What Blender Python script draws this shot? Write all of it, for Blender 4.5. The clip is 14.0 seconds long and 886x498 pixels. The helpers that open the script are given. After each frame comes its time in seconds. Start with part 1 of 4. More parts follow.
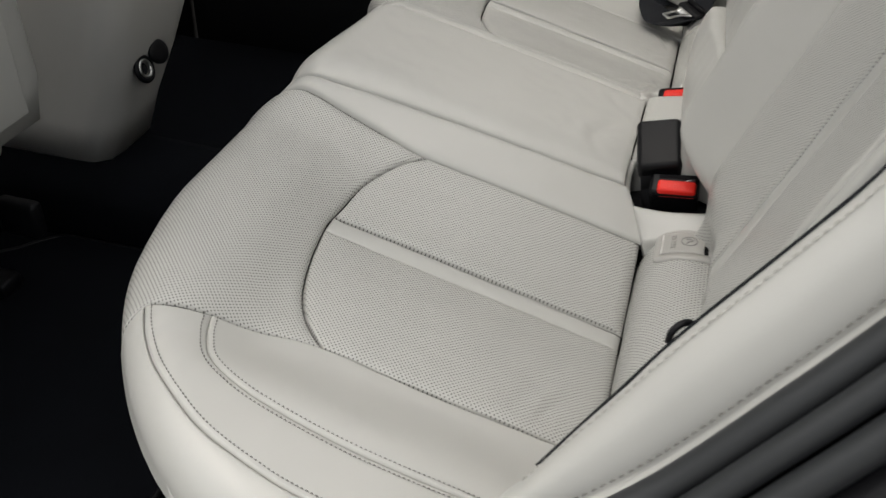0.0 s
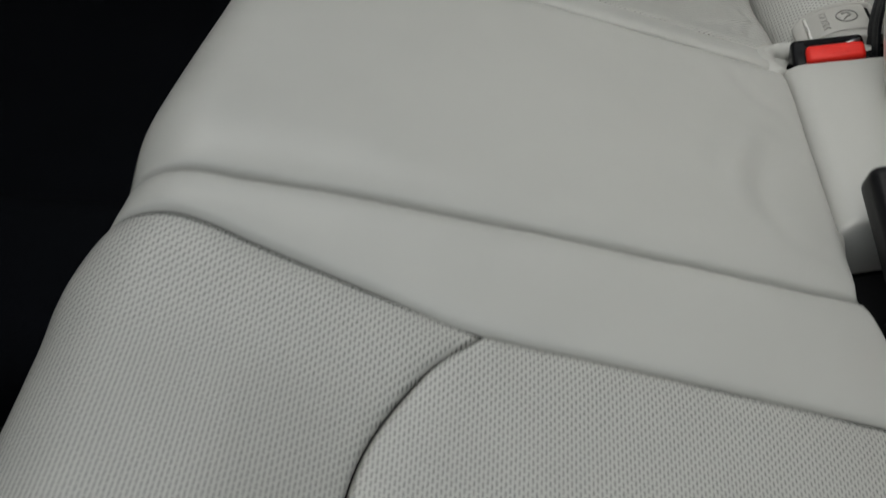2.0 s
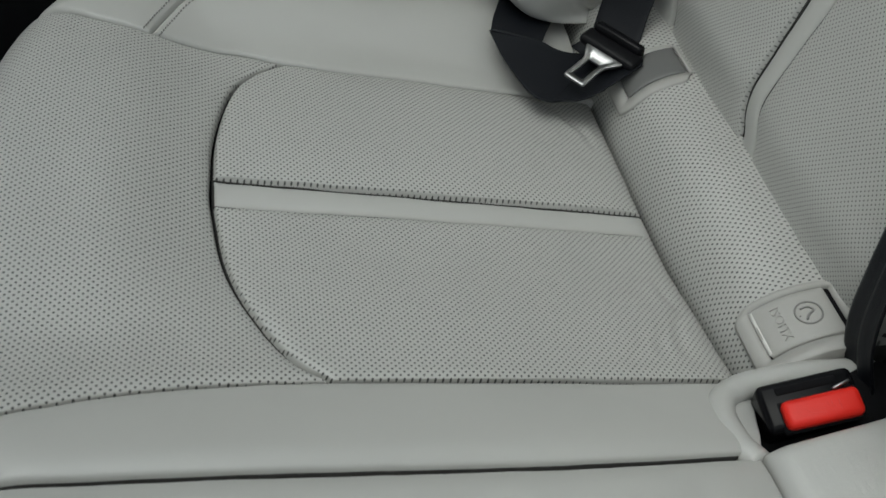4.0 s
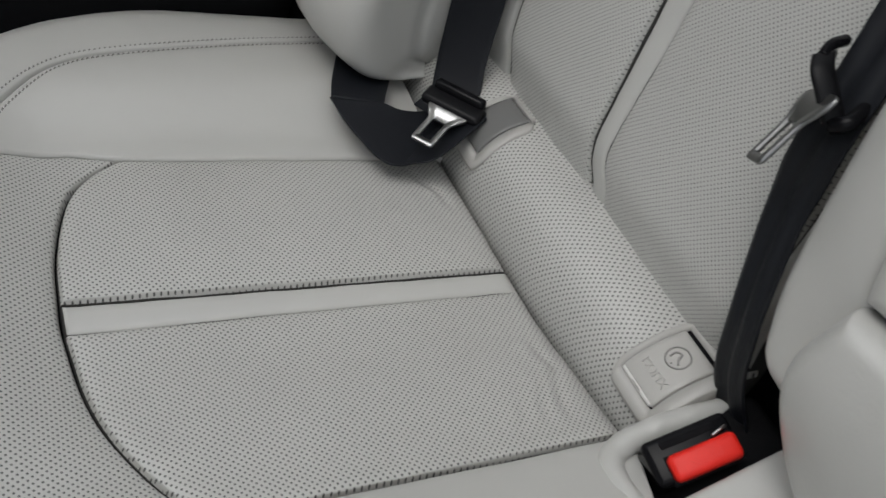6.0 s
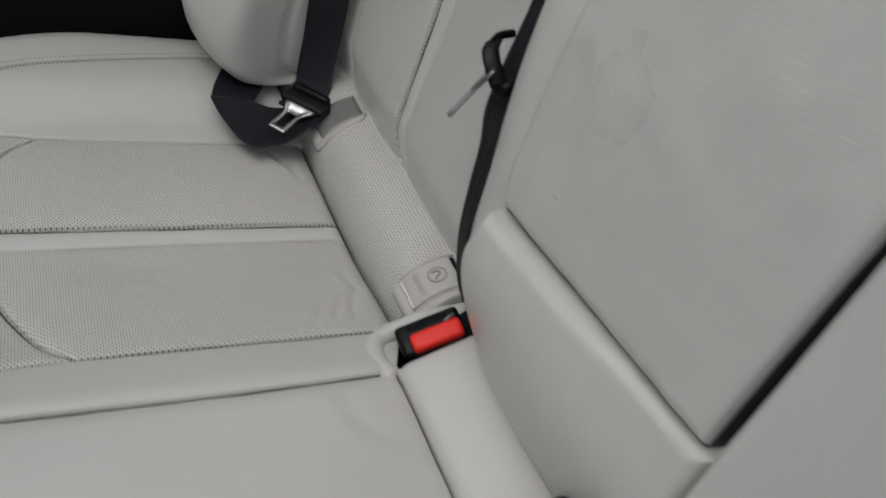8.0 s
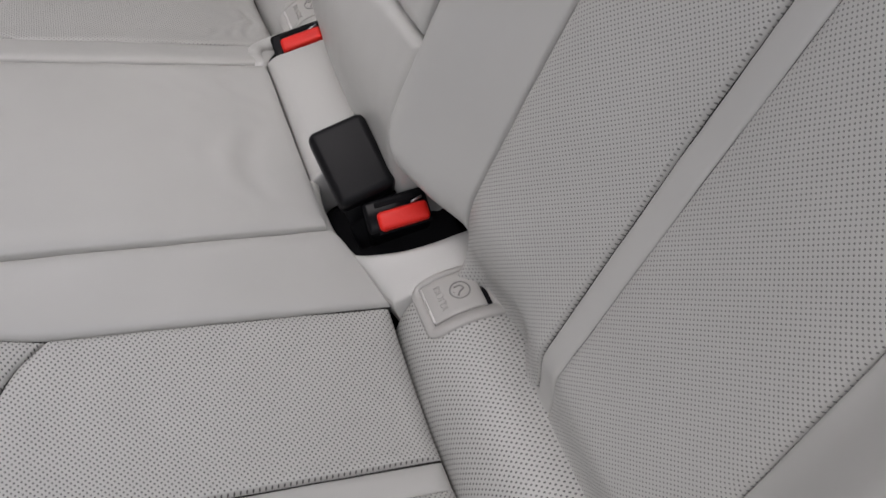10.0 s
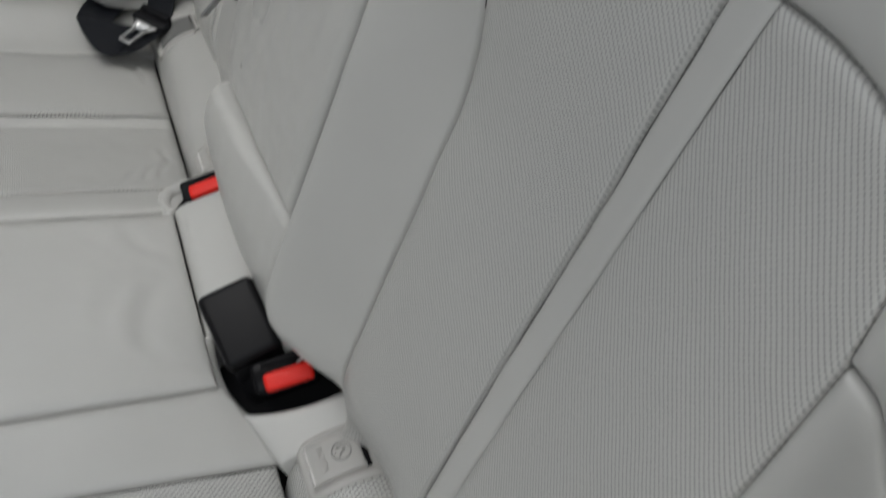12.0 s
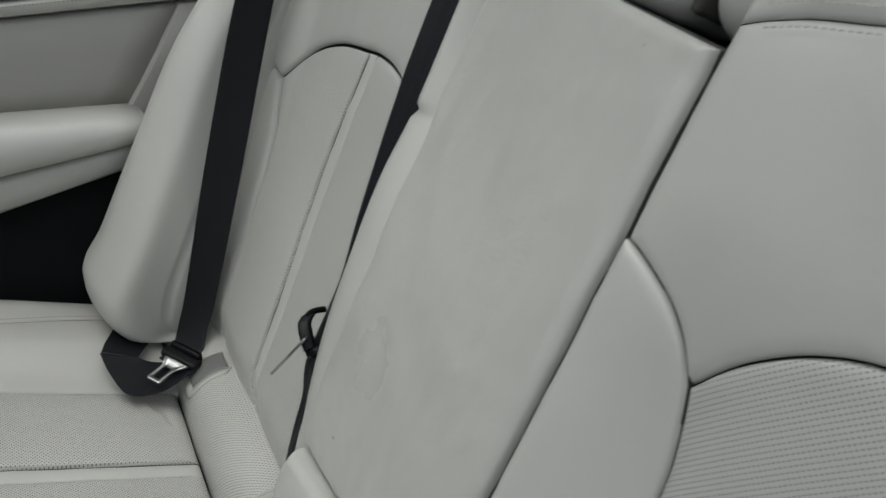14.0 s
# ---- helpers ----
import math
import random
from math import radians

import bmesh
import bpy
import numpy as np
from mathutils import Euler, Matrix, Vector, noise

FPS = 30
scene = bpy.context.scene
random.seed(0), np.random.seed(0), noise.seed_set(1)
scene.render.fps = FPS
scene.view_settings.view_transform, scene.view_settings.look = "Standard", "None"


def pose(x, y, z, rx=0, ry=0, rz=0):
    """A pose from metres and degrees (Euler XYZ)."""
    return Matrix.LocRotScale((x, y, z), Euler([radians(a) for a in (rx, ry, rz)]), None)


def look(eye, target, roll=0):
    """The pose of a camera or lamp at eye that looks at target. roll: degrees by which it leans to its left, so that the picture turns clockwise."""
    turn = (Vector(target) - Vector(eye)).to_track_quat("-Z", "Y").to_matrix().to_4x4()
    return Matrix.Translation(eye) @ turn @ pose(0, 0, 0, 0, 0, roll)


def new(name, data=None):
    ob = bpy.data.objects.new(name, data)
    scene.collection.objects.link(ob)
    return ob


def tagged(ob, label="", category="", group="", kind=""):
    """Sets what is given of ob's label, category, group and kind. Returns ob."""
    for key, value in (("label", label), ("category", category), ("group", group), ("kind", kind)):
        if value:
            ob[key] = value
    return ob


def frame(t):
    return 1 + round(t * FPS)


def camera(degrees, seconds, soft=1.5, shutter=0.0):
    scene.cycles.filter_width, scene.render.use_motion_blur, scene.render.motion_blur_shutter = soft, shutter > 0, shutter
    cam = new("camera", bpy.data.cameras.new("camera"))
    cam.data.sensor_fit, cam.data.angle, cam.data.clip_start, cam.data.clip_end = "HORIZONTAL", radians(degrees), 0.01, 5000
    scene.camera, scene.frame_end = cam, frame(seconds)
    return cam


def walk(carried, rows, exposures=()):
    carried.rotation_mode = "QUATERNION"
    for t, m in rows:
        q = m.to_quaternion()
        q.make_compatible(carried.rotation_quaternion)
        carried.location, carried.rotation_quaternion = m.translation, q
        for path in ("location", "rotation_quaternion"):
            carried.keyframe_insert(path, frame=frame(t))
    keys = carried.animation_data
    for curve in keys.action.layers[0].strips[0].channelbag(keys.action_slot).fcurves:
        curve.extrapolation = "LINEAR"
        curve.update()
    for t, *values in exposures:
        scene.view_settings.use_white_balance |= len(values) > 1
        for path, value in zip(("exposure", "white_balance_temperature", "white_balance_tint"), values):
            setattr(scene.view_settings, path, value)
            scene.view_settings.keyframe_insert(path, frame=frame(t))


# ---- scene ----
cam = camera(51.4, 14.0, shutter=0.3)
PATH = [
    (0, (0.004, -1.141, 0.979), (-0.42, 0.433, -0.181), 2.0),
    (0.5, (-0.097, -1.065, 0.89), (-0.448, 0.531, -0.263), 1.8),
    (1, (-0.163, -0.94, 0.82), (-0.425, 0.645, -0.371), 1.2),
    (1.5, (-0.235, -0.721, 0.822), (-0.379, 0.737, -0.54), 1.8),
    (2, (-0.283, -0.532, 0.814), (-0.324, 0.863, -0.618), 2.7),
    (2.5, (-0.273, -0.342, 0.83), (-0.241, 1.011, -0.643), 0.2),
    (3, (-0.273, -0.239, 0.826), (-0.11, 1.104, -0.647), 1.2),
    (3.5, (-0.272, -0.171, 0.836), (-0.02, 1.152, -0.643), 2.2),
    (3.7, (-0.271, -0.151, 0.841), (-0.01, 1.186, -0.623), 2.1),
    (5.8, (-0.273, -0.058, 0.868), (0.296, 1.188, -0.589), 4.1),
    (6, (-0.272, -0.076, 0.878), (0.323, 1.169, -0.57), 4.6),
    (6.5, (-0.268, -0.109, 0.901), (0.361, 1.14, -0.53), 4.7),
    (7, (-0.248, -0.137, 0.919), (0.386, 1.136, -0.487), 4.4),
    (7.5, (-0.236, -0.201, 0.952), (0.398, 1.102, -0.427), 4.0),
    (8, (-0.202, -0.34, 0.975), (0.403, 0.988, -0.392), 3.7),
    (8.5, (-0.193, -0.492, 0.982), (0.409, 0.84, -0.383), 3.6),
    (9, (-0.185, -0.600, 0.980), (0.407, 0.739, -0.382), 3.7),
    (9.2, (-0.178, -0.637, 0.982), (0.407, 0.68, -0.405), 3.6),
    (11.5, (-0.073, -0.704, 1.014), (0.334, 0.478, -0.549), 1.9),
    (12, (-0.041, -0.669, 1.081), (0.499, 0.623, -0.347), 2.2),
    (12.5, (-0.053, -0.624, 1.11), (0.634, 0.797, -0.119), 3.1),
    (13, (-0.064, -0.597, 1.13), (0.698, 0.890, 0.031), 4.3),
    (13.5, (-0.1, -0.577, 1.163), (0.693, 0.952, 0.146), 4.5),
    (14, (-0.156, -0.529, 1.117), (0.652, 1.034, 0.166), 4.8),
]
EXPOSURES = [(0.0, 0.25, 6800, 8), (1.5, -0.03, 6700, 8), (2.0, -0.14, 6500, 4), (2.5, -0.2, 6350, 1), (3.5, -0.2, 6250, 0), (6.0, 0.02, 6350, 8), (7.5, -0.04, 6400, 8), (8.0, -0.07, 6420, 10), (9.0, 0.12, 6500, 17), (11.5, -0.13, 6350, 9), (12.5, -0.06, 6350, 6), (13.5, -0.03, 6400, 4), (14.0, 0.06, 6400, 4)]
walk(cam, [(t, look(eye, target, roll)) for t, eye, target, roll in PATH], EXPOSURES)

# ---- world and light ----
world = bpy.data.worlds.new("overcast_sky")
scene.world = world
world.use_nodes = True
wn = world.node_tree.nodes
sky = wn.new("ShaderNodeTexSky")
sky.sky_type = "NISHITA"
sky.sun_disc = False
sky.sun_elevation = radians(75)
sky.sun_rotation = radians(-108)
sky.air_density, sky.dust_density, sky.ozone_density = 1.0, 4.0, 1.0
wn["Background"].inputs["Strength"].default_value = 0.15
haze = wn.new("ShaderNodeHueSaturation")
haze.inputs["Saturation"].default_value = 0.35
world.node_tree.links.new(sky.outputs[0], haze.inputs["Color"])
world.node_tree.links.new(haze.outputs[0], wn["Background"].inputs[0])
sun_data = bpy.data.lights.new("sun", "SUN")
sun_data.energy, sun_data.angle, sun_data.color = 1.3, radians(110), (1.0, 0.99, 0.975)
sun = new("sun", sun_data)
sun.matrix_world = look((-1.1, -0.35, 4.6), (0, 0, 0.4))


# ---- materials ----
def material(name, color, rough=0.5, metal=0.0, grain=0.0, scale=400.0, spots=0.0, big=0.06, coat=0.0, stretch=(1, 1, 1), shine=0.5):
    """A surface with fine relief (grain) and soft large variation (big) of its colour."""
    m = bpy.data.materials.new(name)
    m.use_nodes = True
    nt = m.node_tree
    n, l = nt.nodes, nt.links
    b = n["Principled BSDF"]
    b.inputs["Roughness"].default_value = rough
    b.inputs["Metallic"].default_value = metal
    b.inputs["Coat Weight"].default_value = coat
    b.inputs["Specular IOR Level"].default_value = shine
    tc = n.new("ShaderNodeTexCoord")
    mp = n.new("ShaderNodeMapping")
    mp.inputs["Scale"].default_value = stretch
    l.new(tc.outputs["Object"], mp.inputs[0])
    big_noise = n.new("ShaderNodeTexNoise")
    big_noise.inputs["Scale"].default_value = 9.0
    big_noise.inputs["Detail"].default_value = 6.0
    l.new(mp.outputs[0], big_noise.inputs["Vector"])
    ramp = n.new("ShaderNodeMix")
    ramp.data_type = "RGBA"
    dark = [c * (1 - big) for c in color]
    light = [min(1.0, c * (1 + big)) for c in color]
    ramp.inputs[6].default_value = (*dark, 1)
    ramp.inputs[7].default_value = (*light, 1)
    l.new(big_noise.outputs[0], ramp.inputs[0])
    out = ramp.outputs[2]
    fine = n.new("ShaderNodeTexNoise")
    fine.inputs["Scale"].default_value = scale
    fine.inputs["Detail"].default_value = 3.0
    l.new(mp.outputs[0], fine.inputs["Vector"])
    if spots:
        sp = n.new("ShaderNodeMix")
        sp.data_type = "RGBA"
        sp.blend_type = "MULTIPLY"
        sp.inputs[0].default_value = spots
        l.new(out, sp.inputs[6])
        l.new(fine.outputs[0], sp.inputs[7])
        out = sp.outputs[2]
    l.new(out, b.inputs["Base Color"])
    if grain:
        bump = n.new("ShaderNodeBump")
        bump.inputs["Strength"].default_value = grain
        bump.inputs["Distance"].default_value = 0.001
        l.new(fine.outputs[0], bump.inputs["Height"])
        l.new(bump.outputs[0], b.inputs["Normal"])
    rr = n.new("ShaderNodeMapRange")
    rr.inputs["To Min"].default_value = rough * 0.85
    rr.inputs["To Max"].default_value = min(1.0, rough * 1.15)
    l.new(big_noise.outputs[0], rr.inputs["Value"])
    l.new(rr.outputs[0], b.inputs["Roughness"])
    return m


def leather(name, color, pitch=0.0, radius=0.24, rough=0.305, relief=0.22, hole_tone=0.20, creased=0.10, wide=380.0):
    """Grained leather; pitch: spacing of the perforation in metres along the panel's own UV, 0 for none."""
    m = bpy.data.materials.new(name)
    m.use_nodes = True
    nt = m.node_tree
    n, l = nt.nodes, nt.links
    b = n["Principled BSDF"]
    b.inputs["Specular IOR Level"].default_value = 0.66

    def math_node(op, a, c=None):
        k = n.new("ShaderNodeMath")
        k.operation = op
        for i, v in enumerate((a, c)):
            if v is None:
                continue
            if isinstance(v, (int, float)):
                k.inputs[i].default_value = v
            else:
                l.new(v, k.inputs[i])
        return k.outputs[0]

    tc = n.new("ShaderNodeTexCoord")
    pores = n.new("ShaderNodeTexVoronoi")
    pores.feature = "DISTANCE_TO_EDGE"
    pores.inputs["Scale"].default_value = 780.0
    l.new(tc.outputs["Object"], pores.inputs["Vector"])
    wrinkle_map = n.new("ShaderNodeMapping")
    wrinkle_map.inputs["Scale"].default_value = (1.0, 0.40, 1.30)
    l.new(tc.outputs["Object"], wrinkle_map.inputs[0])
    wrinkle = n.new("ShaderNodeTexNoise")
    wrinkle.inputs["Scale"].default_value = wide
    wrinkle.inputs["Detail"].default_value = 1.0
    wrinkle.inputs["Distortion"].default_value = 0.4
    l.new(wrinkle_map.outputs[0], wrinkle.inputs["Vector"])
    cloud = n.new("ShaderNodeTexNoise")
    cloud.inputs["Scale"].default_value = 7.0
    cloud.inputs["Detail"].default_value = 5.0
    l.new(tc.outputs["Object"], cloud.inputs["Vector"])
    amount = n.new("ShaderNodeMapRange")
    amount.inputs["From Min"].default_value = 0.3
    amount.inputs["From Max"].default_value = 0.95
    amount.inputs["To Min"].default_value = 0.35
    l.new(cloud.outputs[0], amount.inputs["Value"])
    height = math_node("ADD", math_node("MULTIPLY", math_node("MINIMUM", pores.outputs["Distance"], 0.12), 1.0),
                       math_node("MULTIPLY", math_node("MULTIPLY", wrinkle.outputs[0], math_node("ADD", amount.outputs[0], creased)), 0.9))
    base = n.new("ShaderNodeMix")
    base.data_type = "RGBA"
    base.inputs[6].default_value = (*[c * 0.93 for c in color], 1)
    base.inputs[7].default_value = (*[min(1, c * 1.05) for c in color], 1)
    l.new(cloud.outputs[0], base.inputs[0])
    out = base.outputs[2]
    rough_out = n.new("ShaderNodeMapRange")
    rough_out.inputs["To Min"].default_value = rough - 0.02
    rough_out.inputs["To Max"].default_value = rough + 0.10
    l.new(cloud.outputs[0], rough_out.inputs["Value"])
    l.new(rough_out.outputs[0], b.inputs["Roughness"])
    if pitch:
        sep = n.new("ShaderNodeSeparateXYZ")
        l.new(tc.outputs["UV"], sep.inputs[0])
        u = math_node("DIVIDE", sep.outputs[0], pitch)
        v = math_node("DIVIDE", sep.outputs[1], pitch)
        dist = []
        for shift in (0.0, 0.5):
            du = math_node("SUBTRACT", math_node("FRACT", math_node("ADD", u, shift)), 0.5)
            dv = math_node("SUBTRACT", math_node("FRACT", math_node("ADD", v, shift)), 0.5)
            dist.append(math_node("SQRT", math_node("ADD", math_node("MULTIPLY", du, du), math_node("MULTIPLY", dv, dv))))
        d = math_node("MINIMUM", dist[0], dist[1])
        hole = n.new("ShaderNodeMapRange")
        hole.interpolation_type = "SMOOTHSTEP"
        hole.inputs["From Min"].default_value = radius * 0.6
        hole.inputs["From Max"].default_value = radius * 1.15
        hole.inputs["To Min"].default_value = 1.0
        hole.inputs["To Max"].default_value = 0.0
        l.new(d, hole.inputs["Value"])
        pit = n.new("ShaderNodeMix")
        pit.data_type = "RGBA"
        l.new(hole.outputs[0], pit.inputs[0])
        l.new(out, pit.inputs[6])
        pit.inputs[7].default_value = (*[c * hole_tone for c in color], 1)
        out = pit.outputs[2]
        height = math_node("SUBTRACT", height, math_node("MULTIPLY", hole.outputs[0], 0.9))
    l.new(out, b.inputs["Base Color"])
    bump = n.new("ShaderNodeBump")
    bump.inputs["Strength"].default_value = relief
    bump.inputs["Distance"].default_value = 0.0009
    l.new(height, bump.inputs["Height"])
    l.new(bump.outputs[0], b.inputs["Normal"])
    return m


GREY = (0.50, 0.496, 0.470)
LEATHER = leather("grey_leather", GREY, relief=0.30, rough=0.28, creased=-0.33)
CREASED = leather("creased_grey_leather", GREY, relief=0.30, creased=0.12, rough=0.25, wide=300.0)
PERFORATED = leather("perforated_grey_leather", GREY, 0.0045, 0.180, relief=0.32, hole_tone=0.16)
PERFORATED_BACK = leather("finely_perforated_grey_leather", GREY, 0.0040, 0.170, relief=0.30, hole_tone=0.34)
PIPING = material("grey_seam_thread", (0.20, 0.195, 0.182), 0.7, grain=0.3, scale=900)
PALE_THREAD = material("pale_grey_seam_thread", (0.44, 0.43, 0.40), 0.7, grain=0.3, scale=900)
# Near-black filler that paints contact shade into seams and gaps.
SEAM = material("seam_shade_cloth", (0.055, 0.053, 0.050), 0.9, grain=0.3, scale=700)
TRIM = material("grey_soft_plastic", (0.54, 0.525, 0.495), 0.55, grain=0.25, scale=900)
COVER = material("grey_hard_plastic", (0.42, 0.41, 0.385), 0.38, grain=0.15, scale=1200)
PALE = material("worn_pale_plastic", (0.72, 0.71, 0.68), 0.4, grain=0.1, scale=900)
EMBOSSED = material("embossed_grey_plastic", (0.27, 0.265, 0.25), 0.4, grain=0.1, scale=900)
# The cover plastic again, darkened to carry the shade under the belt.
SHADED_COVER = material("belt_shaded_hard_plastic", (0.15, 0.149, 0.144), 0.40, grain=0.15, scale=1200)
BLACK = material("black_plastic", (0.006, 0.006, 0.007), 0.38, grain=0.25, scale=900, big=0.2, shine=0.17)
GLOSS = material("gloss_black_plastic", (0.006, 0.006, 0.007), 0.16, grain=0.05, scale=900, big=0.2, shine=0.10)
DARK = material("dark_lining", (0.008, 0.008, 0.009), 0.9, grain=0.3, scale=500, shine=0.1)
CARPET = material("dark_blue_black_carpet", (0.008, 0.009, 0.012), 1.0, grain=1.0, scale=700, spots=0.8, big=0.35, shine=0.05)
WEBBING = material("black_belt_webbing", (0.009, 0.010, 0.013), 0.42, grain=0.35, scale=1100, big=0.15, stretch=(1, 1, 3), shine=0.20)
RED = material("red_plastic", (0.76, 0.022, 0.014), 0.40, grain=0.1, scale=900, shine=0.3)
DULL_STEEL = material("dull_grey_steel", (0.24, 0.24, 0.235), 0.38, 1.0, grain=0.1, scale=800)
STEEL = material("brushed_steel", (0.52, 0.52, 0.51), 0.30, 1.0, grain=0.1, scale=800)
RUBBER = material("grey_door_rubber", (0.026, 0.028, 0.030), 0.45, grain=0.2, scale=600)
PAINT = material("black_car_paint", (0.006, 0.006, 0.007), 0.25, coat=0.5)
DOOR_TRIM = material("grey_door_card", (0.36, 0.352, 0.33), 0.5, grain=0.3, scale=900)
ROOF_PANEL = material("light_grey_roof_panel", (0.55, 0.54, 0.51), 0.95, grain=0.5, scale=900)
ASPHALT = material("grey_concrete", (0.25, 0.245, 0.235), 0.9, grain=0.6, scale=60, big=0.2)


# ---- builders ----
def part(name, data, mat, parent=None, label=""):
    """Links a bmesh or a (vertices, faces[, uv]) tuple as one mesh object under a thing."""
    me = bpy.data.meshes.new(name)
    if isinstance(data, bmesh.types.BMesh):
        data.to_mesh(me)
        data.free()
    else:
        me.from_pydata([tuple(map(float, v)) for v in data[0]], [], [tuple(map(int, f)) for f in data[1]])
        if len(data) > 2:
            layer = me.uv_layers.new(name="UVMap")
            index = np.empty(len(me.loops), dtype=np.int32)
            me.loops.foreach_get("vertex_index", index)
            layer.data.foreach_set("uv", np.asarray(data[2], dtype=np.float32)[index].ravel())
    me.polygons.foreach_set("use_smooth", [True] * len(me.polygons))
    me.materials.append(mat)
    ob = new(name, me)
    if parent:
        ob.parent = parent
        ob.matrix_parent_inverse = parent.matrix_basis.inverted()
    if label:
        tagged(ob, label)
    return ob


def thing(name, place, label, category, group="", kind=""):
    ob = new(name)
    ob.empty_display_size = 0.05
    ob.matrix_basis = Matrix.Translation(place)
    return tagged(ob, label, category, group, kind)


def spline(points, n, tight=False):
    """n + 1 points along a smooth line through the given points, evenly by length; a doubled point is a corner."""
    pieces, start = [], 0
    for i in range(1, len(points)):
        if not tight and tuple(points[i]) == tuple(points[i - 1]):
            pieces.append(points[start:i])
            start = i
    if pieces and not tight:
        rows = [spline(k, 40) for k in pieces + [points[start:]]]
        return spline(np.vstack(rows), n, True)
    p = np.array(points, float)
    if len(p) > 2 and not tight:
        q = np.vstack([2 * p[0] - p[1], p, 2 * p[-1] - p[-2]])
        t = np.linspace(0, 1, 24, endpoint=False)[:, None]
        rows = []
        for a, b, c, d in zip(q[:-3], q[1:-2], q[2:-1], q[3:]):
            rows.append(0.5 * (2 * b + (c - a) * t + (2 * a - 5 * b + 4 * c - d) * t**2 + (3 * b - a - 3 * c + d) * t**3))
        p = np.vstack(rows + [p[-1:]])
    s = np.concatenate([[0], np.cumsum(np.linalg.norm(np.diff(p, axis=0), axis=1))])
    at = np.linspace(0, s[-1], n + 1) if np.isscalar(n) else np.asarray(n) * s[-1]
    return np.stack([np.interp(at, s, p[:, k]) for k in range(p.shape[1])], 1)


def spread(n, dense=0.8):
    t = np.linspace(0, 1, n + 1)
    return t - dense * np.sin(2 * math.pi * t) / (2 * math.pi)


def soft(t):
    t = np.clip(t, 0, 1)
    return t * t * (3 - 2 * t)


def sewn(name, parent, mat, surf, front, back, left, right, nu=60, nv=60, bulge=0.006, groove=0.004, edge=0.012,
         sides="fblr", skirt=0.012, wave=0.0008, label="", dips=None, notch=0.0036, gap=0.0007, inside=None, creases=(), faint="", line=0.0006):
    """A leather panel between four sewn lines of a plan (front and back run from left to right, left and right from
    front to back). surf(plan, height) lays it into the room. sides: which of its edges dip into a seam; dips: depth and
    reach of single edges;
    notch: the narrow cleft of the seam itself, line: how far the contact shade painted in it reaches; faint: edges
    whose seam is sewn flat."""
    u, v = spread(nu), spread(nv)
    f, b, le, ri = spline(front, u), spline(back, u), spline(left, v), spline(right, v)
    U, V = u[:, None, None], v[None, :, None]
    P = (1 - V) * f[:, None] + V * b[:, None] + (1 - U) * le[None] + U * ri[None]
    P -= (1 - U) * (1 - V) * f[0] + U * (1 - V) * f[-1] + (1 - U) * V * b[0] + U * V * b[-1]
    su = np.concatenate([np.zeros((1, nv + 1)), np.cumsum(np.linalg.norm(np.diff(P, axis=0), axis=2), 0)])
    sv = np.concatenate([np.zeros((nu + 1, 1)), np.cumsum(np.linalg.norm(np.diff(P, axis=1), axis=2), 1)], 1)
    dip = np.zeros(su.shape)
    cleft = np.zeros((nu, nv), bool)
    for key, d in (("l", su), ("r", su[-1:] - su), ("f", sv), ("b", sv[:, -1:] - sv)):
        if key in sides:
            depth, reach = (dips or {}).get(key, (groove, edge))
            dip = np.maximum(dip, depth * (1 - np.sqrt(np.clip(1 - (1 - np.clip(d / reach, 0, 1)) ** 2, 0, 1))) + (0.0008 if key in faint else notch) * np.clip(1 - d / 0.0022, 0, 1))
            if key not in faint:
                cleft |= (d[:-1, :-1] + d[1:, :-1] + d[1:, 1:] + d[:-1, 1:]) / 4 < line
    if gap:
        across = np.gradient(P, axis=0)
        along = np.gradient(P, axis=1)
        across /= np.maximum(np.linalg.norm(across, axis=2), 1e-9)[..., None]
        along /= np.maximum(np.linalg.norm(along, axis=2), 1e-9)[..., None]
        for key, d, way in (("l", su, across), ("r", su[-1:] - su, -across), ("f", sv, along), ("b", sv[:, -1:] - sv, -along)):
            if key in sides:
                P = P + way * ((0.0001 if key in faint else gap) * np.clip(1 - d / 0.012, 0, 1))[..., None]
    h = bulge * (4 * u * (1 - u))[:, None] ** 0.5 * (4 * v * (1 - v))[None, :] ** 0.5 - dip
    if wave:
        h = h + wave * np.array([[noise.noise((p[0] * 22, p[1] * 22, bulge * 900)) + 0.6 * noise.noise((p[0] * 60, p[1] * 60, 3.3)) for p in row] for row in P])
    for x0, y0, turn, length, width, depth in creases:
        a = math.radians(turn)
        dx, dy = P[..., 0] - x0, P[..., 1] - y0
        s, q = dx * math.cos(a) + dy * math.sin(a), -dx * math.sin(a) + dy * math.cos(a)
        q = q + 6.0 * s * s
        h = h - depth * np.exp(-((s / length) ** 4)) * (np.exp(-((q / width) ** 2)) - 0.6 * np.exp(-(((q - 1.7 * width) / (1.2 * width)) ** 2)))
    top = surf(P, h)
    low = surf(P, h - skirt)
    idx = np.arange((nu + 1) * (nv + 1)).reshape(nu + 1, nv + 1)
    faces = np.stack([idx[:-1, :-1], idx[1:, :-1], idx[1:, 1:], idx[:-1, 1:]], -1).reshape(-1, 4)
    ring = np.concatenate([idx[:, 0], idx[-1, 1:], idx[-2::-1, -1], idx[0, -2:0:-1]])
    verts = np.concatenate([top.reshape(-1, 3), low.reshape(-1, 3)[ring]])
    m = len(ring)
    base = (nu + 1) * (nv + 1)
    k = np.arange(m)
    rim = np.stack([ring, base + k, base + (k + 1) % m, ring[(k + 1) % m]], 1)
